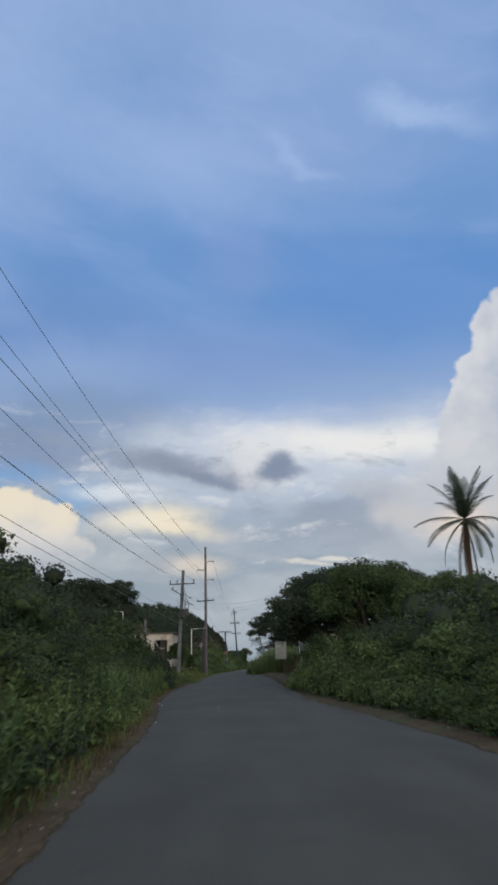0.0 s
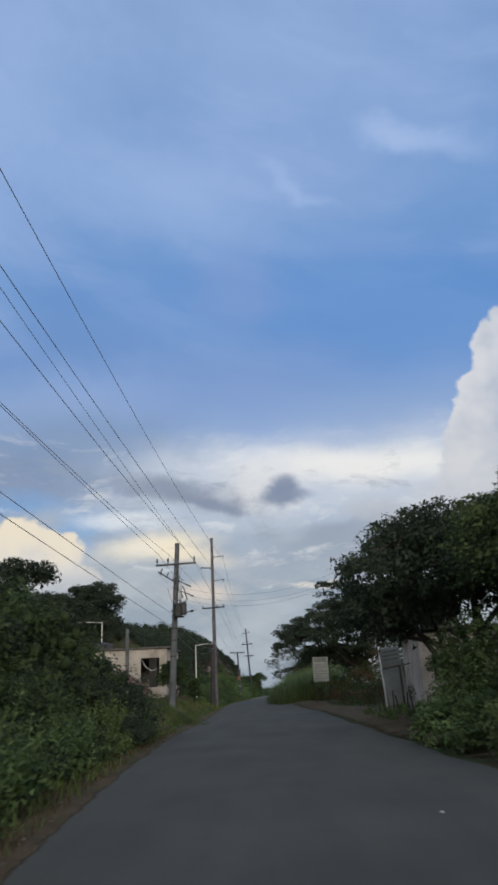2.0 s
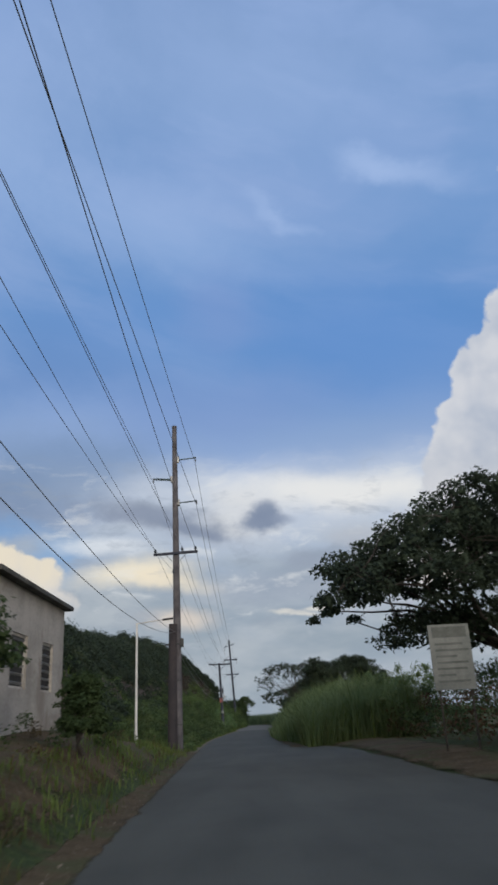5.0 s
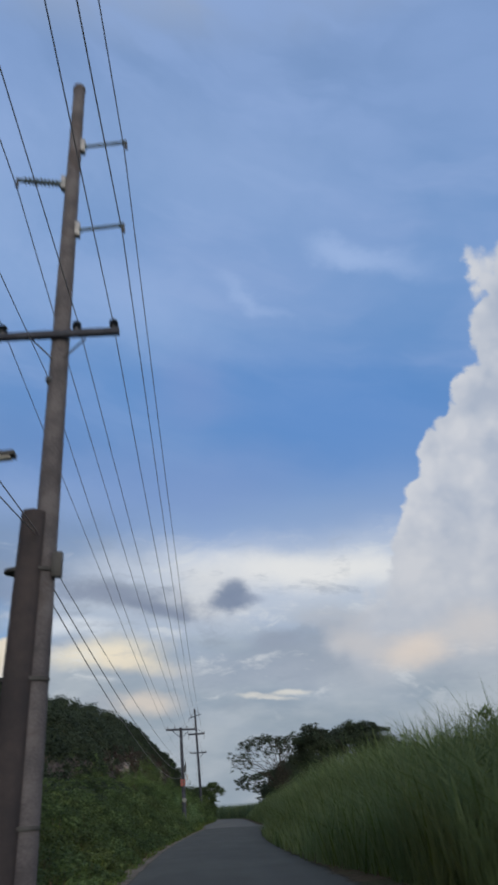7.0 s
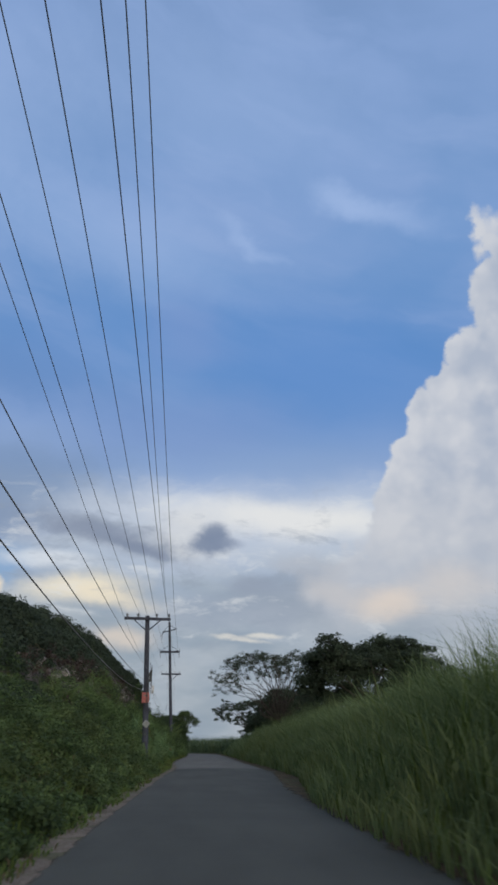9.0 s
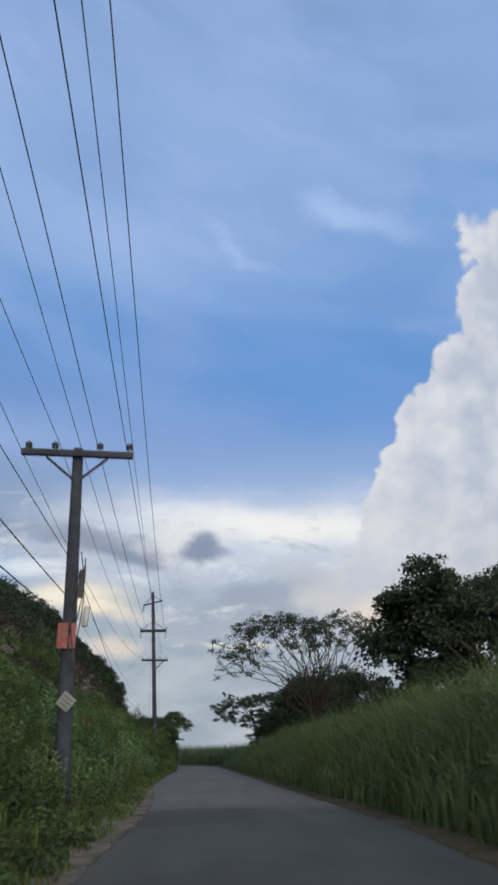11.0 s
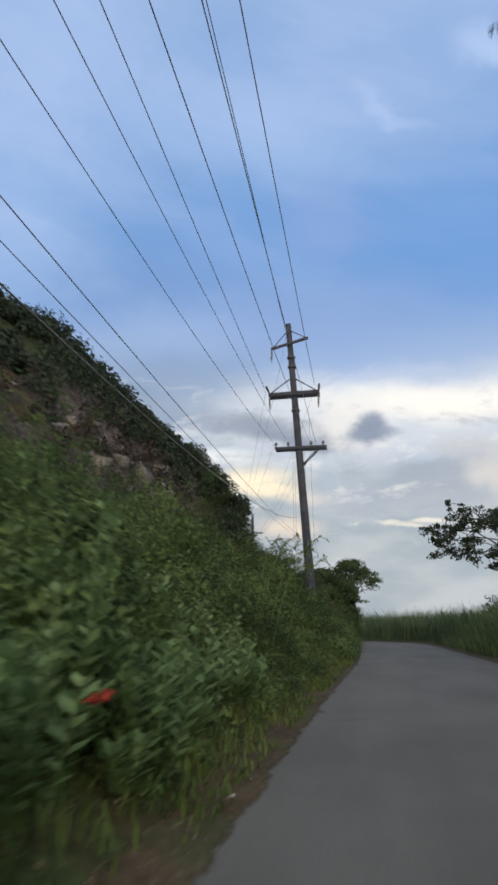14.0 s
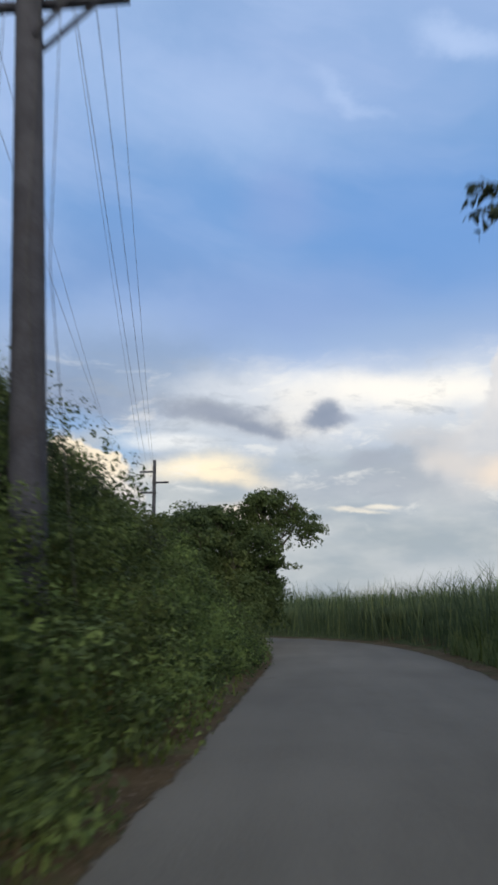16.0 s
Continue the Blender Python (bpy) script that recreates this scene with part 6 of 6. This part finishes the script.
def frame_pole(place):
    """Tall pole with three levels of arms: slanting top arm, double mid arm with ties, double lower arm with a knee."""
    p = thing("three_arm_pole", place, "tall dark wooden pole with three levels of crossarms and ties", "utility pole", "poles along the road")
    lean = (-0.95, 0.05)

    def at(z):
        return lean[0] * (z + 0.6) / 16.9, lean[1] * (z + 0.6) / 16.9

    part("shaft", pole_shaft(0.24, 0.14, 16.3, lean), POLE_WOOD, p, "tall dark shaft")
    x, y = at(15.2)
    part("top_arm", bar((x - 0.95, y - 0.2, 14.92), (x + 0.95, y - 0.2, 15.42), 0.12, 0.12), POLE_WOOD, p, "slanting top crossarm")
    for s in (-1, 1):
        part("tie_rod", bar((x + s * 0.85, y - 0.2, 15.2 + s * 0.22), (at(16)[0], y - 0.12, 15.95), 0.045, 0.045, 0.004), DARK_STEEL, p)
    x, y = at(12.5)
    for dy in (-0.24, 0.24):
        part("middle_arm", boxed((2.54, 0.1, 0.2), pose(x, y + dy, 12.5, 0, -1), 0.012), POLE_WOOD, p, "heavy paired crossarm")
    for s in (-1, 1):
        part("tie_rod", bar((x + s * 1.1, y - 0.24, 12.6), (at(13.4)[0], y - 0.1, 13.4), 0.05, 0.05, 0.004), DARK_STEEL, p)
        part("suspension_insulator", post_insulator(bmesh.new(), (x + s * 1.22, y - 0.24, 12.4), (x + s * 1.2, y - 0.3, 11.7), 0.06, 6), PORCELAIN, p)
        part("strain_insulator", post_insulator(bmesh.new(), (x + s * 1.24, y - 0.26, 12.6), (x + s * 1.3, y - 0.95, 12.72), 0.06, 6), PORCELAIN, p)
    part("suspension_insulator", post_insulator(bmesh.new(), (at(15)[0] - 0.92, y - 0.2, 14.85), (at(15)[0] - 0.95, y - 0.22, 14.2), 0.06, 6), PORCELAIN, p)
    x, y = at(9.7)
    for dy in (-0.24, 0.24):
        part("lower_arm", boxed((2.52, 0.1, 0.14), pose(x + 0.1, y + dy, 9.72, 0, 0), 0.012), POLE_WOOD, p, "paired lower crossarm")
        part("knee_brace", bar((x + 0.95, y + dy * 0.8, 9.66), (x + 0.16, y + dy * 0.6, 8.86), 0.06, 0.05), POLE_WOOD, p)
    for dx in (-1.1, -0.5, 0.62, 1.2):
        part("insulator", insulator(bmesh.new(), pose(x + dx, y - 0.24, 9.8), 0.22, 0.085, 3), PORCELAIN, p)
    for z in (13.9, 11.6, 14.4):
        a = at(z)
        part("band", lathe(bmesh.new(), [(0.19, 0), (0.22, 0.03), (0.22, 0.1), (0.19, 0.13)], pose(a[0], a[1], z), 12), DARK_STEEL, p)
    for j in range(4):
        a, b = at(9.6), at(1.0)
        dx = (-0.3, -0.2, 0.28, 0.55)[j]
        bm = bmesh.new()
        tube(bm, [(a[0] + dx, a[1] - 0.3, 9.6 + (1.8 if j == 3 else 0)), (a[0] + dx * 1.1, a[1] - 0.28, 5.5), (b[0] + dx * 1.3, b[1] - 0.24, 0.6)], [0.006] * 3, 5)
        part("guy_wire", bm, DARK_STEEL, p)
    return p


def street_lamp(place, tall, arm, toward, label):
    p = thing("street_lamp", place, label, "street lamp", "street lamps")
    bm = bmesh.new()
    tube(bm, [(0, 0, -0.3), (0, 0, 0.4), (0.02, 0, tall)], [0.075, 0.06, 0.045], 10)
    part("post", bm, LAMP_WHITE, p)
    bm = bmesh.new()
    tube(bm, [(0.02, 0, tall - 0.03), (toward * arm * 0.5, 0, tall + 0.06), (toward * arm * 0.8, 0, tall + 0.1)], [0.03, 0.028, 0.026], 8)
    part("arm", bm, LAMP_WHITE, p)
    bm = boxed((0.5, 0.2, 0.08), pose(toward * (arm * 0.8 + 0.22), 0, tall + 0.12, 0, -5 * toward), 0.03)
    h = part("lamp_head", bm, DARK_STEEL, p, "flat dark lantern")
    part("lens", boxed((0.3, 0.14, 0.02), pose(toward * (arm * 0.8 + 0.26), 0, tall + 0.072, 0, -5 * toward), 0.005), LAMP_WHITE, h)
    return p


def wire(a, b, sag, r=0.011, label="thin dark overhead wire"):
    cu = bpy.data.curves.new("overhead_wire", "CURVE")
    cu.dimensions, cu.bevel_depth, cu.bevel_resolution = "3D", r, 1
    s = cu.splines.new("POLY")
    n = 26
    s.points.add(n - 1)
    a, b = Vector(a), Vector(b)
    for i in range(n):
        t = i / (n - 1)
        q = a.lerp(b, t) - Vector((0, 0, sag * 4 * t * (1 - t)))
        s.points[i].co = (*q, 1)
    cu.materials.append(WIRE)
    return tagged(new("overhead_wire", cu), label, "wire", "overhead wires")


def build_poles():
    distribution_pole((-7.22, 62.35, 0.95), 8.08, (0.39, 0.05))
    distribution_pole((-7.0, 8.0, 0.2), 8.6, (0.1, 0.0), True)
    line_pole((-7.8, 98.4, 0.0), "tall weathered wooden pole with a reddish stub pole beside it")
    line_pole((-8.6, -15.0, 0.2), "tall weathered wooden pole with three post insulators", False)
    tee_pole((-7.98, 153.9, 0.0))
    frame_pole((-7.87, 211.75, 0.0))
    p = thing("distant_pole", (-18.8, 268.0, 0.0), "distant dark utility pole with two crossarms", "utility pole", "poles along the road")
    part("shaft", pole_shaft(0.22, 0.15, 14.7), POLE_WOOD, p)
    for z, dx in ((13.6, -0.55), (12.6, 0.6), (11.7, -0.5)):
        part("crossarm", boxed((1.5, 0.14, 0.16), pose(dx, -0.2, z), 0.01), POLE_WOOD, p)
    street_lamp((-9.45, 96.0, 0.85), 4.9, 1.55, 1, "white street lamp with a short arm over the verge")
    street_lamp((-17.0, 89.4, 2.0), 5.7, 2.2, -1, "white street lamp behind the house")
    street_lamp((-23.0, 268.0, 0.0), 12.4, 1.2, 1, "distant slim pole with a short arm beyond the bend")
    # high line: start, tall pole and three-arm pole as (x, z), then the sag of both spans
    for (x0, z0), (x1, z1), (x2, z2), sag0, sag1 in (((-7.66, 14.03), (-6.7, 14.34), (-7.56, 12.85), 2.05, 2.15),
                                                     ((-9.82, 14.52), (-8.93, 13.29), (-10.05, 12.8), 1.05, 1.48),
                                                     ((-7.71, 10.05), (-6.68, 11.95), (-8.92, 15.8), 0.9, 1.1)):
        wire((x0, -15, z0), (x1, 98.28, z1), sag0, 0.012)
        wire((x1, 98.28, z1), (x2, 211.4, z2), sag1, 0.012)
        wire((x2, 211.9, z2), (x2 - 11, 268, z2 - 1.6), 0.6, 0.006)
    # lower line: (x, z) at each pole and the sag of each span
    low = (((-8.34, 7.78), (-7.82, 8.45), (-8.88, 9.7), (-9.6, 7.9), (-9.7, 10.05), (0.24, 0.25, 0.12, 1.05)),
           ((-7.97, 7.71), (-7.28, 8.42), (-7.46, 9.74), (-7.82, 7.95), (-7.94, 10.05), (0.6, 0.08, 0.35, 0.76)),
           ((-6.61, 7.79), (-6.04, 8.22), (-6.8, 9.72), (-7.16, 7.94), (-7.6, 9.9), (0.46, 0.4, 0.74, 0.2)))
    for *p, sag in low:
        for k, (ya, yb) in enumerate(((8, 62.1), (62.1, 98.18), (98.18, 153.7), (153.7, 211.5))):
            wire((p[k][0], ya, p[k][1]), (p[k + 1][0], yb, p[k + 1][1]), sag[k], 0.009)
        wire((p[4][0], 212, p[4][1]), (p[4][0] - 11, 268, 11.5), 0.5, 0.006)
    # neutral wire on the spool below the crossarm
    for a, b, sag in (((-7.82, 62.2, 7.45), (-7.97, 98.18, 8.6), 0.5), ((-7.97, 98.18, 8.6), (-8.7, 153.7, 8.0), 1.0), ((-8.7, 153.7, 8.0), (-9.05, 211.5, 10.15), 1.0)):
        wire(a, b, sag, 0.008)
    # telephone cables
    for a, b, sag, r in (((-7.35, 8, 5.6), (-7.21, 62.2, 5.37), 0.13, 0.009), ((-7.37, 8, 5.3), (-7.28, 62.2, 4.75), 0.06, 0.009),
                         ((-7.25, 62.5, 5.3), (-7.87, 98.2, 5.5), 0.5, 0.009), ((-7.28, 62.5, 4.75), (-7.92, 98.2, 5.5), 0.9, 0.009),
                         ((-7.7, 98.4, 5.1), (-8.05, 153.7, 5.0), 0.5, 0.008), ((-7.87, 98.4, 5.05), (-8.28, 153.7, 4.5), 0.77, 0.011), ((-7.84, 98.4, 4.75), (-8.3, 153.7, 4.0), 1.0, 0.011),
                         ((-8.08, 153.9, 5.1), (-8.61, 211.5, 6.3), 1.9, 0.009), ((-8.0, 153.9, 4.6), (-8.75, 211.5, 5.6), 0.6, 0.006), ((-8.3, 153.9, 4.5), (-8.69, 211.5, 5.4), 0.66, 0.005)):
        wire(a, b, sag, r, "sagging black telephone cable")
    # service lines over the road
    for z0, z1, sag in ((6.6, 8.1, 1.05), (6.25, 7.75, 1.05), (6.0, 7.55, 1.05)):
        wire((-6.4, 62.35, z0), (3.5, 62.9, z1), sag, 0.0055, "service wire sagging across the road")


# ---- houses and boards ----
def window_unit(parent, m, w, h, slats=0):
    # solid sheet across the opening; its colour gives the shade of the room
    f = part("window", boxed((w, 0.06, h), m, 0.0), ROOM_SHADE, parent, "window opening filled by a sheet coloured as room shade")
    for dx, dz, sx, sz in ((-w / 2, 0, 0.07, h + 0.07), (w / 2, 0, 0.07, h + 0.07), (0, h / 2, w, 0.07), (0, -h / 2, w + 0.14, 0.06)):
        part("frame", boxed((sx, 0.1, sz), m @ pose(dx, -0.01, dz), 0.006), PLASTER, f)
    for i in range(slats):
        part("louvre", boxed((w - 0.08, 0.02, 0.07), m @ pose(0, -0.035, -h / 2 + (i + 0.5) * h / slats, 35), 0.003), STEEL, f)
    return f


def wall_with_holes(w, h, t, holes):
    """A wall in the xz plane from the origin, thickness along +y, with rectangular holes (x0, z0, x1, z1)."""
    bm = bmesh.new()
    xs = sorted({0, w, *[v for q in holes for v in (q[0], q[2])]})
    zs = sorted({0, h, *[v for q in holes for v in (q[1], q[3])]})
    for x0, x1 in zip(xs, xs[1:]):
        for z0, z1 in zip(zs, zs[1:]):
            if any(q[0] <= x0 and x1 <= q[2] and q[1] <= z0 and z1 <= q[3] for q in holes):
                continue
            box(bm, (x1 - x0, t, z1 - z0), pose((x0 + x1) / 2, t / 2, (z0 + z1) / 2))
    bmesh.ops.remove_doubles(bm, verts=bm.verts, dist=0.001)
    return bm


def build_house():
    h = thing("roadside_house", (-9.4, 76.3, 0.9), "small flat-roofed cream house with peeling paint and dark openings", "house")
    part("front_wall", wall_with_holes(9.4, 3.55, 0.18, [(7.55, 1.0, 8.85, 2.95), (4.3, 1.2, 5.5, 2.3), (1.2, 1.2, 2.6, 2.4)]), PAINT, h, "cream rendered wall with a large dark opening", at=pose(-9.4, 0, 0), soft=False)
    part("side_wall", wall_with_holes(6.0, 3.55, 0.18, [(1.4, 1.3, 2.6, 2.5), (3.9, 1.3, 4.9, 2.5)]), PAINT, h, at=pose(0, 0.004, 0, 0, 0, 90), soft=False)
    part("back_wall", boxed((9.2, 0.18, 3.55), pose(-4.7, 5.9, 1.775)), PAINT, h, soft=False)
    part("far_wall", boxed((0.18, 5.6, 3.55), pose(-9.3, 3.0, 1.775)), PAINT, h, soft=False)
    # floor darkened with the room shade colour
    part("inner_floor", boxed((9, 5.6, 0.1), pose(-4.7, 3, 0.05)), ROOM_SHADE, h, soft=False)
    part("roof", boxed((9.75, 6.4, 0.12), pose(-4.65, 3.0, 3.61), 0.03), ROOF_EDGE, h, "dark weathered flat roof slab with an overhang")
    part("pier", boxed((0.22, 0.22, 4.95), pose(-2.75, -0.2, 2.47), 0.02), POLE_GREY, h, "grey masonry pier rising above the roof")
    for m, w, g in ((pose(-5.1, 0.1, 1.75), 1.2, 1.1), (pose(-7.5, 0.1, 1.8), 1.4, 1.2)):
        window_unit(h, m, w, g, 7)
    for y in (2.0, 4.4):
        window_unit(h, pose(-0.1, y, 1.9, 0, 0, 90), 1.15, 1.15, 6)
    # panel in the doorway, in the same room shade colour
    part("dark_door_panel", boxed((0.55, 0.04, 1.9), pose(-1.0, 0.12, 1.95), 0.01), ROOM_SHADE, h)
    bm = bmesh.new()
    tube(bm, [(-1.8, -0.02, 2.9), (-1.5, -0.05, 2.35), (-1.1, -0.06, 2.1), (-0.7, -0.04, 2.2)], [0.02] * 4, 5)
    part("loose_cable", bm, LAMP_WHITE, h, "pale cable looped over the opening")
    # tank on the roof
    t = thing("water_tank", (-14.5, 78.4, 4.56), "low black plastic water tank standing on the flat roof", "water tank")
    part("body", lathe(bmesh.new(), [(0.78, 0), (0.8, 0.08), (0.78, 0.18), (0.8, 0.28), (0.78, 0.38), (0.76, 0.46), (0.5, 0.56), (0.24, 0.6)], None, 20), DARK_STEEL, t)
    part("lid", lathe(bmesh.new(), [(0.22, 0), (0.24, 0.03), (0.2, 0.08)], pose(0, 0, 0.58), 16), DARK_STEEL, t)
    # lean-to and leaning sheets
    s = thing("porch", (-14.1, 70.5, 1.0), "low open lean-to with a rusty brown roof beside the house", "porch")
    for x, y in ((0, 0), (0, 5.4), (-4.6, 0)):
        part("post", boxed((0.14, 0.14, 2.1), pose(x, y, 1.05), 0.02), POLE_GREY, s)
    part("roof", boxed((5.2, 5.8, 0.09), pose(-2.3, 2.7, 2.16, 2), 0.02), RUST, s, "rusty brown sheet roof")
    part("half_wall", wall_with_holes(4.6, 1.0, 0.15, []), PLASTER, s, at=pose(-4.6, 0, 0), soft=False)
    for i in range(5):
        part("railing_bar", boxed((0.04, 0.04, 0.9), pose(-4.2 + i * 0.8, 0.07, 1.45), 0.004), STEEL, s)
    g = thing("leaning_boards", (-10.2, 67.3, 1.0), "pile of rusty red boards leaning down a slope", "boards")
    for i in range(7):
        part("board", bar((-0.95 + 0.04 * i, 0.3 * i, 1.98 - 0.17 * i), (1.15 - 0.05 * i, -0.5 + 0.26 * i, 0.78 - 0.12 * i), 0.2, 0.05, 0.006), RUST, g)
    part("prop", bar((-0.8, 0.3, 0), (-0.8, 0.4, 1.6), 0.1, 0.1), RUST, g)
    part("prop", bar((0.2, 0.3, 0), (0.2, 0.4, 1.0), 0.1, 0.1), RUST, g)
    c = thing("concrete_block", (-11.3, 66.2, 1.0), "pale concrete block lying in the yard", "block")
    part("body", boxed((0.6, 0.4, 0.45), pose(0, 0, 0.22), 0.03), PLASTER, c)


def build_right_side():
    h = thing("roadside_shed", (4.4, 57.0, 0.1), "small pale plastered shed half hidden under trees", "shed")
    part("front_wall", wall_with_holes(4.6, 3.3, 0.16, [(0.5, 1.2, 1.5, 2.3)]), PAINT, h, "pale stained wall", soft=False)
    part("side_wall", boxed((0.16, 4.0, 3.3), pose(0.08, 2.16, 1.65)), PAINT, h, soft=False)
    part("back_wall", boxed((4.6, 0.16, 3.3), pose(2.3, 4.2, 1.65)), PLASTER, h, soft=False)
    part("far_wall", boxed((0.16, 4.0, 3.3), pose(4.52, 2.16, 1.65)), PLASTER, h, soft=False)
    part("roof", boxed((5.2, 4.9, 0.12), pose(2.3, 2.1, 3.37, -3), 0.02), ROOF_EDGE, h)
    window_unit(h, pose(1.0, 0.1, 1.75), 0.98, 1.08)
    b = thing("leaning_board", (2.95, 55.0, 0.1), "tall white notice board leaning on two stakes", "board")
    part("panel", boxed((0.85, 0.05, 1.75), pose(0, 0, 1.0, -6, -7), 0.008), SIGN_WHITE, b)
    t = part("header", boxed((0.82, 0.05, 0.75), pose(-0.13, 0.12, 2.3, -6, -7), 0.008), SIGN_WHITE, b, "slatted upper board")
    for i in range(4):
        part("print_bar", boxed((0.66, 0.012, 0.055), pose(-0.13, 0.085, 2.04 + i * 0.16, -6, -7)), SIGN_GREY, t)
    part("rail", bar((-0.5, -0.1, 1.82), (0.62, -0.1, 2.0), 0.06, 0.05), BARK, b)
    part("stake", bar((0.25, -0.1, 0), (0.2, -0.08, 1.95), 0.07, 0.07), BARK, b)
    part("stake", bar((-0.42, 0.1, 0), (-0.55, 0.25, 2.75), 0.06, 0.06), LAMP_WHITE, b)
    f = thing("stick_fence", (2.3, 54.2, 0.05), "rough fence of leaning dark sticks", "fence")
    for i in range(6):
        part("stick", bar((-0.2 + 0.28 * i, 0.05 * i, -0.1), (-0.32 + 0.3 * i + 0.1 * (-1) ** i, 0.1 * i, 0.85 + 0.1 * (i % 3)), 0.06, 0.05), BARK, f)
    s = thing("notice_board", (1.57, 82.9, 0.1), "faded white notice board, darkened for shade, with grey lines of print on two posts", "sign")
    part("panel", boxed((1.18, 0.04, 1.8), pose(0, 0, 2.6), 0.01), SIGN_WHITE, s)
    for dx in (-0.45, 0.45):
        part("post", bar((dx, 0.06, -0.3), (dx, 0.06, 3.3), 0.05, 0.05), BARK, s)
    part("print_block", boxed((0.98, 0.012, 0.3), pose(0, -0.022, 3.28)), SIGN_GREY, s, "grey printed heading")
    for i, w in enumerate((0.8, 0.95, 0.6, 0.9, 0.85, 0.5, 0.9)):
        part("print_bar", boxed((w, 0.012, 0.06), pose(-0.45 + w / 2, -0.022, 2.95 - i * 0.17)), SIGN_GREY, s)
    for x, y in ((-0.32, 31.7), (-1.54, 24.2), (-3.5, 25.7), (-2.6, 18.0), (-3.8, 27.1), (-6.83, 182.73)):
        bm = bmesh.new()
        bmesh.ops.create_icosphere(bm, subdivisions=2, radius=0.019)
        bmesh.ops.scale(bm, vec=(1.2, 0.8, 0.5), verts=bm.verts)
        for v in bm.verts:
            v.co *= 0.8 + 0.4 * abs(math.sin(v.co.x * 90 + v.co.y * 70))
        tagged(new("litter", bm_mesh("litter", bm, PLASTIC)), "crumpled scrap of pale litter lying on the asphalt", "litter", "litter on the road").location = (x, y, 0.06)


build_poles()
build_house()
build_right_side()
build_growth()
build_trees()
